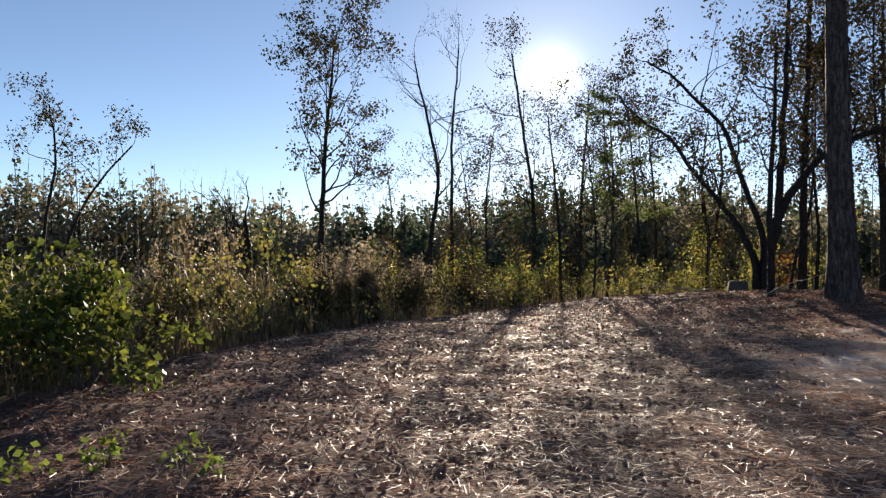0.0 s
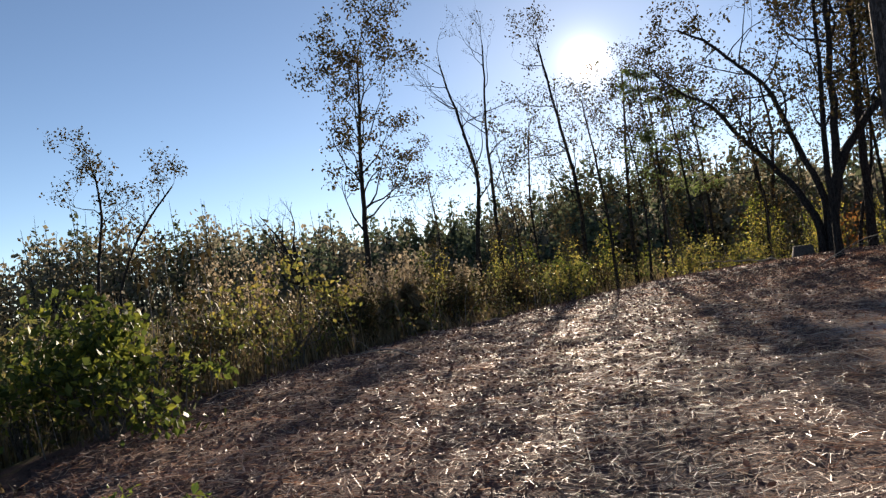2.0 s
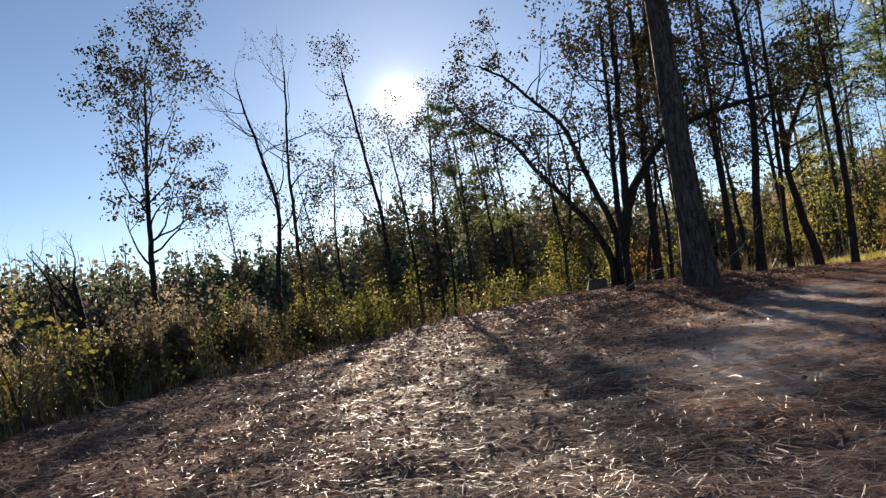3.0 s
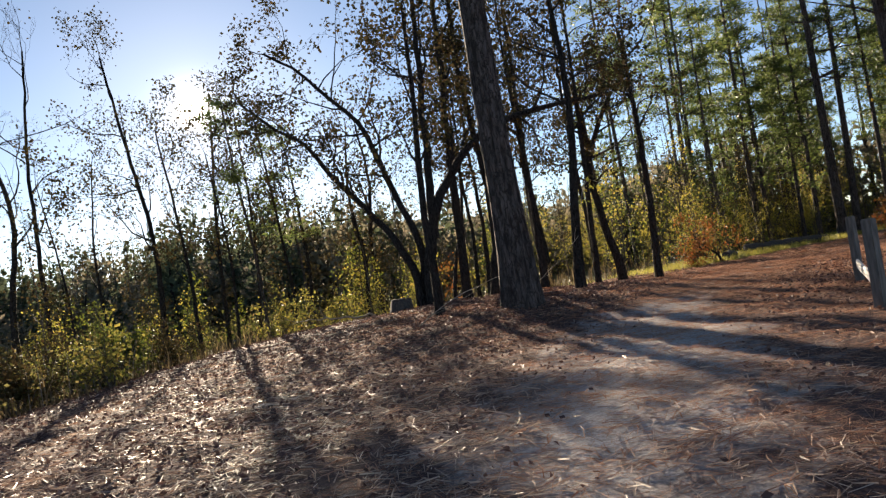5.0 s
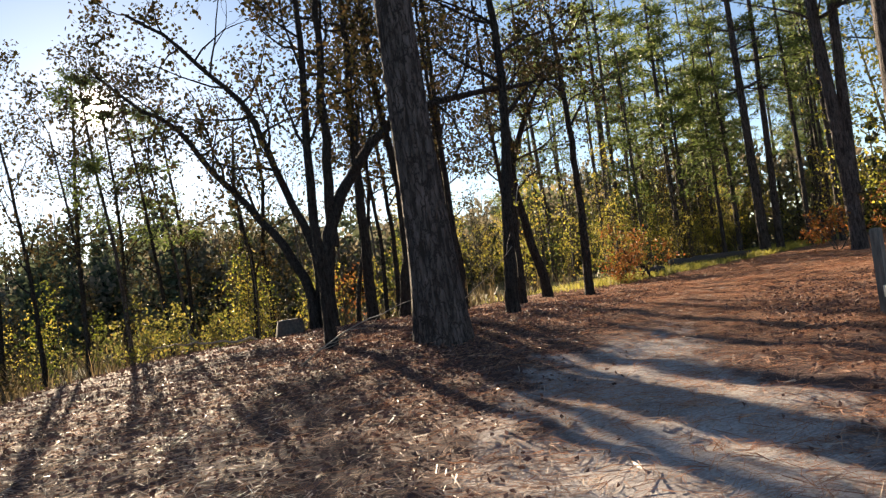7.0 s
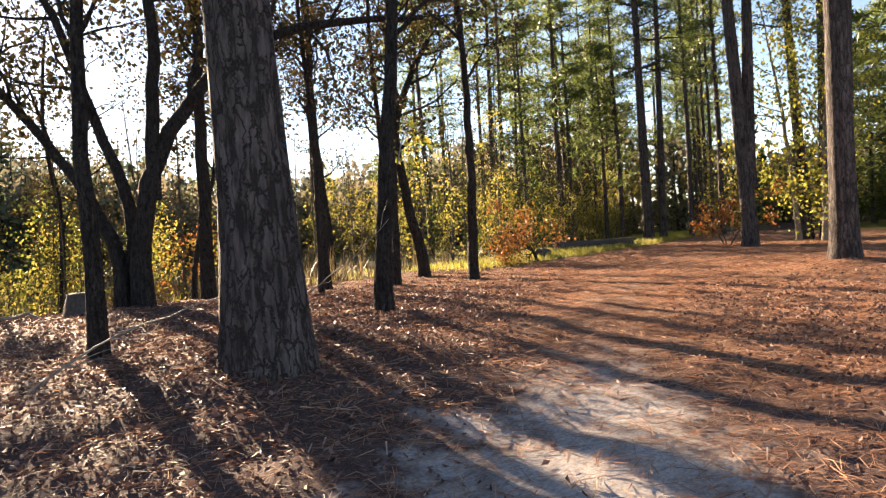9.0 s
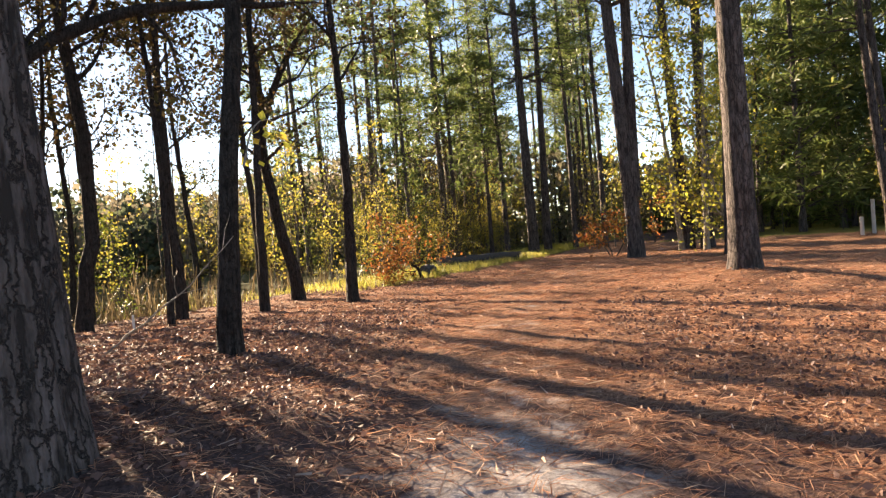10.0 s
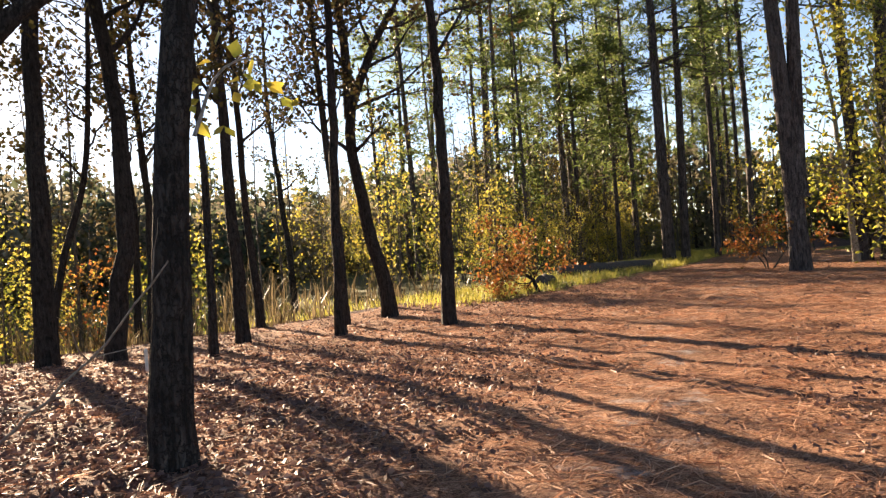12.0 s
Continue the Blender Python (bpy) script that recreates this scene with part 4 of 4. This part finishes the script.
hardwood("yellow_tree", "small yellow-green tree at the wood's edge", [[(41.4, 17.4, 0), (41.2, 17.5, 2), (41.0, 17.6, 4.2)]], 0.05, 0.02, GREY_BARK, BRIGHT_LEAF, limbs=10, limb_len=1.3, start=0.25, depth=1, kids=5, per_site=4, leaf=0.15, spread=0.25)


def weeds():
    """Tall dry grass over the field, from the bank outwards."""
    n = 5600
    x, y = rng.uniform(-26, 26, n * 6), rng.uniform(1.5, 46, n * 6)
    d = bank(x, y)
    keep = (d > 0.35) & (rng.random(n * 6) < np.clip(1.5 - np.hypot(x + 2, y) / 38, 0.25, 1)) & ((x < 0) | (rng.random(n * 6) < np.where(x > 11, 0.75, 0.3)))
    clump = np.sin(x * 1.3 + 2.0 * np.sin(y * 0.7)) * np.sin(y * 1.1 + 1.7 * np.sin(x * 0.8)) + 0.5 * np.sin(x * 3.1 + y * 2.3)
    keep &= (clump > rng.uniform(-0.7, 0.35, len(x)))
    x, y, d = x[keep][:n], y[keep][:n], d[keep][:n]
    k = 7
    n = len(x)
    px, py = np.repeat(x, k) + rng.normal(0, 0.09, n * k), np.repeat(y, k) + rng.normal(0, 0.09, n * k)
    pz = height(px, py) - 0.03
    patch = 0.75 + 0.4 * np.sin(x * 1.1 + 1.5 * np.sin(y * 0.6)) * np.sin(y * 0.9 + 1.2 * np.sin(x * 0.5))
    h = np.repeat(np.where(x < -2.4, np.clip(0.2 + d * 0.42, 0.2, 2.2), np.clip(0.25 + d * 0.28, 0.2, 1.7)) * patch * rng.uniform(0.4, 1.2, n), k) * rng.uniform(0.5, 1.1, n * k)
    az = rng.uniform(0, 6.28, n * k)
    lean = rng.uniform(0.05, 0.75, n * k) * h
    w = rng.uniform(0.003, 0.009, n * k) * (1 + np.hypot(px, py) / 22)
    dx, dy = np.cos(az), np.sin(az)
    b = np.stack([px, py, pz], -1)
    m = b + np.stack([dx * lean * 0.35, dy * lean * 0.35, h * 0.6], -1)
    t = b + np.stack([dx * lean, dy * lean, h], -1)
    s = np.stack([-dy, dx, np.zeros_like(dx)], -1) * w[:, None]
    v = np.stack([b - s, b + s, m + s * 0.9, m - s * 0.9, t + s * 0.25, t - s * 0.25], 1).reshape(-1, 3)
    o = np.arange(n * k)[:, None] * 6
    f = np.concatenate([o + np.array([[0, 1, 2, 3]]), o + np.array([[3, 2, 4, 5]])], 1).reshape(-1, 4)
    tagged(new("tall_grass", quad_mesh("tall_grass", v, f, DRY_GRASS)), "tall dry brown grass over a weedy field", "grass", kind="stuff")
    # leafy stalks among it
    g, lg = Geo(), Geo()
    n = 1100
    x, y = rng.uniform(-18, 3, n * 4), rng.uniform(4, 30, n * 4)
    d = bank(x, y)
    keep = (d > 0.6) & (rng.random(n * 4) < np.clip(1.5 - np.hypot(x + 2, y) / 26, 0.1, 1))
    for a, b_, dd in list(zip(x[keep], y[keep], d[keep]))[:n]:
        z = hgt(a, b_)
        hh = min(0.4 + dd * 0.35, 1.6) * rng.uniform(0.6, 1.15)
        tx, ty = rng.normal(0, 0.15, 2)
        tube(lg, [(a, b_, z - 0.05), (a + tx * 0.4, b_ + ty * 0.4, z + hh * 0.6), (a + tx, b_ + ty, z + hh)], [0.007, 0.006, 0.003], 3)
        q = rng.uniform(0.25, 1.0, 34)[:, None]
        c = np.array([a, b_, z]) + q * np.array([tx, ty, hh]) + rng.normal(0, 0.09, (34, 3))
        leaves(g, c, 0.065, 0.3)
    st = new("leafy_weeds")
    tagged(st, "leafy green and brown weeds among tall grass", "weeds", kind="stuff")
    part("stalks", lg.mesh("stalks", TWIG), st)
    part("weed_leaves", g.mesh("weed_leaves", WEED_LEAF), st)


weeds()


def plume_grass(x, y, h):
    """A clump of tall tan grass with feathery heads."""
    c = new("plume_grass")
    c.location = (x, y, hgt(x, y))
    tagged(c, "clump of tall tan grass with feathery heads", "grass", "plume grass at the field's edge")
    g, hg = Geo(), Geo()
    for k in range(46):
        az, out = rng.uniform(0, 6.28), abs(rng.normal(0, 0.3))
        top = np.array([math.cos(az) * out * h * 0.6, math.sin(az) * out * h * 0.6, h * rng.uniform(0.65, 1.1)])
        foot = np.array([math.cos(az), math.sin(az), 0]) * rng.uniform(0, 0.2)
        line = smooth_line([foot - np.array([0, 0, 0.05]), foot + (top - foot) * np.array([0.3, 0.3, 0.55]), top], h / 6)
        tube(g, line, np.linspace(0.006, 0.002, len(line)), 3)
        q = rng.uniform(0.72, 1.0, (16, 1))
        leaves(hg, foot + (top - foot) * q + rng.normal(0, 0.028, (16, 3)), 0.06, -0.6)
        q = rng.uniform(0.05, 0.6, (6, 1))
        leaves(g, foot + (top - foot) * np.c_[q * 0.4, q * 0.4, q] + rng.normal(0, 0.06, (6, 3)), 0.26, -0.9)
    part("blades", g.mesh("blades", DRY_GRASS), c)
    part("seed_heads", hg.mesh("seed_heads", PLUME), c, "pale feathery seed heads")


for x, y, h in ((-4.6, 13.6, 2.3), (-4.1, 14.2, 2.1), (-5.3, 14.0, 2.2), (-2.0, 15.6, 1.7), (-1.5, 15.2, 1.6), (-2.6, 16.4, 1.9), (-6.2, 12.8, 2.1), (-0.6, 18.0, 1.5)):
    plume_grass(x, y, h)
for x, y, h, w in ((-3.6, 15.8, 1.3, 1.2), (-2.3, 13.9, 0.9, 0.9), (-0.6, 16.4, 1.0, 1.1), (0.6, 18.2, 0.9, 1.0), (-1.6, 19.5, 1.5, 1.4), (-6.4, 15.4, 1.6, 1.5), (-4.2, 10.2, 1.2, 1.1), (1.4, 21.4, 1.2, 1.2), (3.0, 24.6, 1.2, 1.2)):
    bush("bramble", "dark tangled brown-green bramble on the bank", x, y, h, w, OAK_LEAF, 0.075, 7, 3, 4)


def marsh_brush():
    """Thin grey-brown brush standing in the wet field below the bank."""
    g, lg = Geo(), Geo()
    n = 0
    while n < 250:
        x, y = rng.uniform(-26, 15), rng.uniform(12, 50)
        d = float(bank(x, y))
        if d < 3.2 or rng.random() > 0.35 + 0.65 * min(1.0, d / 14):
            continue
        n += 1
        z, h = hgt(x, y), rng.uniform(0.9, 2.3)
        for s in range(7):
            tx, ty = rng.normal(0, 0.34 * h, 2)
            top = np.array([x + tx, y + ty, z + h * rng.uniform(0.6, 1.1)])
            mid = np.array([x + tx * 0.35, y + ty * 0.35, z + h * 0.5])
            tube(lg, [(x, y, z - 0.1), mid, top], [0.014, 0.010, 0.004], 3)
            q = rng.uniform(0, 1, (13, 1))
            leaves(g, mid * (1 - q) + top * q + rng.normal(0, 0.13, (13, 3)), 0.11, 0.2)
    ob = new("marsh_brush")
    tagged(ob, "thin grey-brown brush standing in the wet field", "brush", kind="stuff")
    part("stems", lg.mesh("stems", GREY_BARK), ob)
    part("brush_leaves", g.mesh("brush_leaves", WEED_LEAF), ob)


marsh_brush()


def lawn():
    n = 14000
    x, y = rng.uniform(20, 46, n * 6), rng.uniform(24, 38, n * 6)
    d = bank(x, y)
    keep = (d > -1.9) & (d < 1.6) & (x > 21 + rng.uniform(0, 3, n * 6))
    x, y = x[keep][:n], y[keep][:n]
    m = min(n, 9000) // 2
    xb, yb = rng.uniform(11, 24, m * 3), rng.uniform(27, 40, m * 3)
    kb = bank(xb, yb) > 1.2
    x, y = np.r_[x, xb[kb][:m]], np.r_[y, yb[kb][:m]]
    n = len(x)
    z = height(x, y)
    az, h = rng.uniform(0, 6.28, n), rng.uniform(0.08, 0.28, n)
    b = np.stack([x, y, z - 0.02], -1)
    t = b + np.stack([np.cos(az) * h * 0.5, np.sin(az) * h * 0.5, h], -1)
    s = np.stack([-np.sin(az), np.cos(az), 0 * az], -1) * 0.014
    v = np.stack([b - s, b + s, t + s * 0.2, t - s * 0.2], 1).reshape(-1, 3)
    tagged(new("verge_grass", quad_mesh("verge_grass", v, np.arange(4 * n).reshape(-1, 4), LAWN)), "sunlit yellow-green grass along the clearing's edge", "grass", kind="stuff")


lawn()


# ---- small things on and by the road ----


def stump():
    x, y = 9.2, 23.9
    s = new("tree_stump")
    s.location = (x, y, hgt(x, y))
    tagged(s, "dark weathered tree stump at the bank", "stump")
    g = Geo()
    tube(g, [(0, 0, -0.15), (0, 0, 0.1), (0.01, 0, 0.30), (0.01, 0, 0.36)], [0.36, 0.30, 0.27, 0.255], 18, 0.05)
    part("bole", g.mesh("bole", STUMP_WOOD, True), s)
    g = Geo()
    tube(g, [(0.01, 0, 0.33), (0.01, 0, 0.365), (0.01, 0, 0.37)], [0.252, 0.235, 0.002], 18, 0.03)
    part("cut_face", g.mesh("cut_face", STUMP_WOOD, True), s, "greyed cut face")


stump()


def stick(name, label, pts, r, twigs=3, category="branch"):
    p = np.array(pts, float)
    base = p[0].copy()
    line = smooth_line(p, 0.15) - base
    line[1:-1] += rng.standard_normal((len(line) - 2, 3)) * r * 0.8
    ob = new(name)
    ob.location = base
    tagged(ob, label, category)
    g = Geo()
    tube(g, line, np.linspace(r, r * 0.35, len(line)), 6, 0.06)
    part("stem", g.mesh("stem", TWIG, True), ob)
    for _ in range(twigs):
        i = rng.integers(2, len(line) - 1)
        d = (line[i] - line[i - 1]) / np.linalg.norm(line[i] - line[i - 1]) + unit(1)[0] * 0.6
        d[2] = abs(d[2])
        g = Geo()
        grow(g, [], line[i], d / np.linalg.norm(d), rng.uniform(0.3, 0.6), r * 0.5, 0, 0, 0.0)
        part("twig", g.mesh("twig", TWIG), ob)
    return ob


def post(name, label, x, y, h, w, mat, group=""):
    bm = bmesh.new()
    bmesh.ops.create_cube(bm, size=1.0, matrix=Matrix.Translation((0, 0, h / 2 - 0.15)) @ Matrix.Diagonal((w, w, h + 0.3, 1)))
    bmesh.ops.bevel(bm, geom=list(bm.edges), offset=0.012, segments=2, affect="EDGES")
    me = bpy.data.meshes.new("shaft")
    bm.to_mesh(me)
    bm.free()
    me.materials.append(mat)
    p = new(name)
    p.location = (x, y, hgt(x, y))
    tagged(p, label, "post", group)
    part("shaft", me, p)
    return p


def rail(parent_name, label, a, b, w, hh, mat):
    a, b = Vector(a), Vector(b)
    d = b - a
    bm = bmesh.new()
    bmesh.ops.create_cube(bm, size=1.0, matrix=Matrix.Diagonal((d.length, w, hh, 1)))
    bmesh.ops.bevel(bm, geom=list(bm.edges), offset=0.008, segments=2, affect="EDGES")
    me = bpy.data.meshes.new(parent_name)
    bm.to_mesh(me)
    bm.free()
    me.materials.append(mat)
    ob = new(parent_name, me)
    ob.matrix_world = Matrix.Translation((a + b) / 2) @ d.to_track_quat("X", "Z").to_matrix().to_4x4()
    return tagged(ob, label, "fence rail")


post("fence_post", "weathered grey wooden fence post by the road", 12.48, 12.85, 1.0, 0.11, OLD_WOOD, "roadside fence")
post("fence_post", "weathered grey wooden fence post by the road", 9.68, 10.48, 1.0, 0.12, OLD_WOOD, "roadside fence")
z1, z2 = hgt(12.48, 12.85), hgt(9.68, 10.48)
rail("fence_rail", "pale weathered lower rail between two posts", (12.48, 12.85, z1 + 0.27), (9.68, 10.48, z2 + 0.27), 0.04, 0.14, PALE_WOOD)
rail("fence_rail", "short pale broken upper rail on a post", (9.68, 10.48, z2 + 0.78), (10.05, 10.78, z2 + 0.78), 0.04, 0.13, PALE_WOOD)
for x, y, h in ((40.84, 19.26, 0.75), (42.26, 19.13, 1.4), (45.6, 19.05, 1.1)):
    post("marker_post", "pale short wooden post at the clearing's far edge", x, y, h, 0.13, PALE_WOOD, "posts at the far edge")


stick("dead_branch", "bare pale dead stick leaning on the great pine", [(7.0, 17.4, hgt(7.0, 17.4)), (7.45, 16.9, 0.86), (7.7, 16.6, 0.99), (8.08, 16.1, 1.17)], 0.013)
stick("dead_branch", "long thin bare branch propped against an oak", [(10.45, 19.6, hgt(10.45, 19.6)), (10.65, 19.1, 0.9), (10.9, 18.4, 1.35), (11.06, 18.0, 1.7)], 0.012, 5)
stick("dead_branch", "dry fallen branch on leaf mould", [(-0.9, 10.6, hgt(-0.9, 10.6) + 0.02), (-1.3, 10.9, hgt(-1.3, 10.9) + 0.12), (-1.9, 11.2, hgt(-1.9, 11.2) + 0.05)], 0.014, 2)
stick("dead_branch", "dark fallen branch beside the stump", [(8.6, 24.4, hgt(8.6, 24.4) + 0.04), (7.6, 25.0, hgt(7.6, 25) + 0.2), (6.6, 25.6, hgt(6.6, 25.6) + 0.3)], 0.03, 3)
post("stake", "short white stake among fallen leaves", 12.6, 23.1, 0.3, 0.035, PALE_WOOD)


def fallen_log(a, b, r, label):
    n = 9
    t = np.linspace(0, 1, n)[:, None]
    p = np.array([*a, hgt(*a) + r * 0.85]) * (1 - t) + np.array([*b, hgt(*b) + r * 0.85]) * t
    base = p[0].copy()
    p[1:-1] += rng.standard_normal((n - 2, 3)) * r * 0.12
    g = Geo()
    p = np.concatenate([p[:1] - (p[1:2] - p[:1]) * 0.001, p, p[-1:] + (p[-1:] - p[-2:-1]) * 0.001])
    tube(g, p - base, np.r_[0.004, np.linspace(r, r * 0.75, n), 0.004], 12, 0.06)
    ob = new("fallen_log", g.mesh("fallen_log", STUMP_WOOD, True))
    ob.location = base
    tagged(ob, label, "log")


fallen_log((30.2, 32.3), (33.6, 30.9), 0.24, "long dark fallen log beyond the grassy strip")
fallen_log((31.3, 32.7), (36.0, 32.4), 0.17, "thin dark fallen log beyond the grassy strip")
fallen_log((26.6, 29.9), (27.6, 30.4), 0.2, "short dark log beside an orange shrub")


def tall_weed(x, y, h):
    w = new("tall_weed")
    w.location = (x, y, hgt(x, y))
    tagged(w, "tall weed with large drooping dark leaves", "weed")
    g = Geo()
    top = np.array([rng.uniform(-0.1, 0.1), rng.uniform(-0.1, 0.1), h])
    line = smooth_line([(0, 0, -0.05), tuple(top * 0.5 + np.array([0.05, 0, 0])), tuple(top)], 0.2)
    tube(g, line, np.linspace(0.012, 0.005, len(line)), 5)
    part("stem", g.mesh("stem", TWIG, True), w)
    g = Geo()
    for k in range(13):
        f = 0.6 + 0.4 * k / 12
        az = k * 2.4
        d = np.array([math.cos(az), math.sin(az), 0.0])
        p = top * f
        L = rng.uniform(0.18, 0.30)
        s = np.array([-d[1], d[0], 0]) * L * 0.17
        a, b_, c_ = p + d * 0.05, p + d * L * 0.55 + np.array([0, 0, 0.03]), p + d * L * 0.85 - np.array([0, 0, L * 0.6])
        g.add(np.array([a - s * 0.2, a + s * 0.2, b_ + s, b_ - s, c_ + s * 0.1, c_ - s * 0.1]), np.array([[0, 1, 2, 3], [3, 2, 4, 5]]))
    part("foliage", g.mesh("foliage", OAK_LEAF), w)


for x, y, h in ((-4.6, 11.4, 2.35), (-4.25, 11.9, 2.5), (-5.1, 11.8, 2.2), (-3.9, 11.2, 2.1)):
    tall_weed(x, y, h)


def yellow_spray():
    """A low twig with the last big yellow leaves, on the dark oak at the bend."""
    g = Geo()
    base = np.array([11.26, 18.03, 2.35])
    pts = np.array([(11.26, 18.03, 2.35), (11.5, 18.15, 2.75), (11.75, 18.25, 2.85), (11.95, 18.2, 2.75)])
    tube(g, smooth_line(pts, 0.1) - base, np.linspace(0.012, 0.004, len(smooth_line(pts, 0.1))), 5)
    sp = new("leafy_twig", g.mesh("leafy_twig", TWIG, True))
    sp.location = base
    tagged(sp, "thin twig with a few large yellow leaves on an oak", "twig")
    g = Geo()
    c = smooth_line(pts, 0.07) - base
    c = np.repeat(c[3:], 2, 0)
    c = c + rng.normal(0, 0.1, c.shape) - np.array([0, 0, 0.09])
    leaves(g, c, 0.105, 0.6)
    part("foliage", g.mesh("foliage", BRIGHT_LEAF), sp)


yellow_spray()


def straw():
    """Fallen needles, thick on the road and thinner on the bank."""
    n = 175000
    tt = rng.random(n * 3)
    seg = (tt * (len(TRACK) - 2)).astype(int)
    fr = tt * (len(TRACK) - 2) - seg
    c = TRACK[seg] + (TRACK[seg + 1] - TRACK[seg]) * fr[:, None]
    x, y = c[:, 0] + rng.normal(0, 4.2, n * 3), c[:, 1] + rng.normal(0, 4.2, n * 3)
    clump = np.sin(x * 1.9 + 2 * np.sin(y * 0.8)) * np.sin(y * 2.3 + 2 * np.sin(x * 0.7))
    keep = (bank(x, y) < 0.6) & (y > -6.0) & (rng.random(n * 3) < np.clip(0.6 + 0.5 * clump + off_track(x, y) * 0.12, 0.16, 1))
    x, y = x[keep][:n], y[keep][:n]
    n = len(x)
    az = rng.uniform(0, 6.28, n)
    L = rng.uniform(0.09, 0.2, n)
    d = np.stack([np.cos(az), np.sin(az), rng.normal(0.02, 0.13, n)], -1)
    s = np.stack([-np.sin(az), np.cos(az), rng.normal(0, 0.5, n)], -1) * (0.0012 + 0.00016 * np.hypot(x - 5, y - 9)[:, None])
    p = np.stack([x, y, height(x, y) + rng.uniform(0.006, 0.022, n)], -1)
    a, b = p - d * L[:, None] / 2, p + d * L[:, None] / 2
    v = np.stack([a - s, a + s, b + s * 0.5, b - s * 0.5], 1).reshape(-1, 3)
    tagged(new("pine_straw", quad_mesh("pine_straw", v, np.arange(4 * n).reshape(-1, 4), STRAW)), "loose fallen pine needles over the sandy ground", "pine straw", kind="stuff")
    # paler bleached needles where the walk begins
    n = 80000
    x, y = rng.normal(1.0, 3.2, n), rng.normal(7.5, 5.0, n)
    clump = np.sin(x * 2.1 + 1.6 * np.sin(y * 0.9)) * np.sin(y * 1.7 + 1.9 * np.sin(x * 0.8))
    keep = (bank(x, y) < 0.5) & (y > -6) & (rng.random(n) < np.clip(0.7 + 0.5 * clump, 0.12, 1))
    x, y = x[keep], y[keep]
    n = len(x)
    az = rng.uniform(0, 6.28, n)
    L = rng.uniform(0.08, 0.18, n)
    d = np.stack([np.cos(az), np.sin(az), rng.normal(0.03, 0.16, n)], -1)
    s = np.stack([-np.sin(az), np.cos(az), rng.normal(0, 0.5, n)], -1) * (0.0016 + 0.00022 * np.hypot(x, y)[:, None])
    p = np.stack([x, y, height(x, y) + rng.uniform(0.008, 0.03, n)], -1)
    a, b = p - d * L[:, None] / 2, p + d * L[:, None] / 2
    v = np.stack([a - s, a + s, b + s * 0.5, b - s * 0.5], 1).reshape(-1, 3)
    tagged(new("bleached_straw", quad_mesh("bleached_straw", v, np.arange(4 * n).reshape(-1, 4), PALE_STRAW)), "bleached pale pine needles over leaf mould", "pine straw", kind="stuff")
    # whole needle bundles, three needles each, bent and pale-backed
    n = 9000
    x, y = rng.uniform(3, 27, n * 4), rng.uniform(6, 27, n * 4)
    heap = np.sin(x * 2.7 + 1.8 * np.sin(y * 1.3)) * np.sin(y * 2.9 + 1.5 * np.sin(x * 1.1))
    keep = (bank(x, y) < 0) & (off_track(x, y) < 8) & (rng.random(n * 4) < np.clip(0.5 + 0.6 * heap, 0.05, 1)) & (rng.random(n * 4) < np.clip(1.4 - np.hypot(x - 9, y - 13) / 14, 0.1, 1))
    x, y = np.repeat(x[keep][:n], 3), np.repeat(y[keep][:n], 3)
    n = len(x)
    az = np.repeat(rng.uniform(0, 6.28, n // 3), 3) + rng.normal(0, 0.16, n)
    L = rng.uniform(0.13, 0.24, n)[:, None]
    d = np.stack([np.cos(az), np.sin(az), rng.normal(0.0, 0.06, n)], -1)
    s = np.stack([-np.sin(az), np.cos(az), rng.normal(0, 0.4, n)], -1)
    w = s * (0.0016 + 0.0002 * np.hypot(x - 9, y - 13)[:, None])
    p = np.stack([x, y, height(x, y) + 0.012], -1)
    mid = p + d * L * 0.5 + s * rng.normal(0, 0.06, (n, 1)) * L + np.array([0, 0, 0.02])
    end = p + d * L + np.array([0, 0, 1.0]) * rng.uniform(-0.008, 0.03, (n, 1))
    v = np.stack([p - w, p + w, mid + w, mid - w, end + w * 0.4, end - w * 0.4], 1).reshape(-1, 3)
    o = np.arange(n)[:, None] * 6
    f = np.concatenate([o + np.array([[0, 1, 2, 3]]), o + np.array([[3, 2, 4, 5]])], 1).reshape(-1, 4)
    tagged(new("needle_bundles", quad_mesh("needle_bundles", v, f, STRAW)), "long bent bundles of orange pine needles on the ground", "pine straw", kind="stuff")
    m = 70000
    x, y = rng.uniform(-4, 30, m * 3), rng.uniform(-5, 31, m * 3)
    dd = bank(x, y)
    keep = (dd < 1.5) & (off_track(x, y) > rng.uniform(0.2, 2.0, m * 3)) & (rng.random(m * 3) < np.clip(1.1 + dd / 10, 0.06, 1)) & (rng.random(m * 3) < np.clip(1.3 - np.hypot(x - 4, y - 10) / 30, 0.15, 1))
    x, y = x[keep][:m], y[keep][:m]
    xe, ye = rng.normal(11.2, 3.4, 40000), rng.normal(18.2, 3.4, 40000)
    ok = (off_track(xe, ye) > rng.uniform(0.6, 2.2, 40000)) & (bank(xe, ye) < 1.0)
    x, y = np.r_[x, xe[ok]], np.r_[y, ye[ok]]
    g = Geo()
    leaves(g, np.stack([x, y, height(x, y) + rng.uniform(0.0, 0.04, len(x))], -1), 0.052)
    v, f = g.arrays()
    ground_z = np.repeat(height(x, y), 4)
    v[:, 2] = ground_z + np.abs(v[:, 2] - ground_z) * 0.8 + 0.004
    tagged(new("leaf_litter", quad_mesh("leaf_litter", v, f, LITTER)), "curled dry brown leaves lying on the bank", "leaf litter", kind="stuff")


straw()
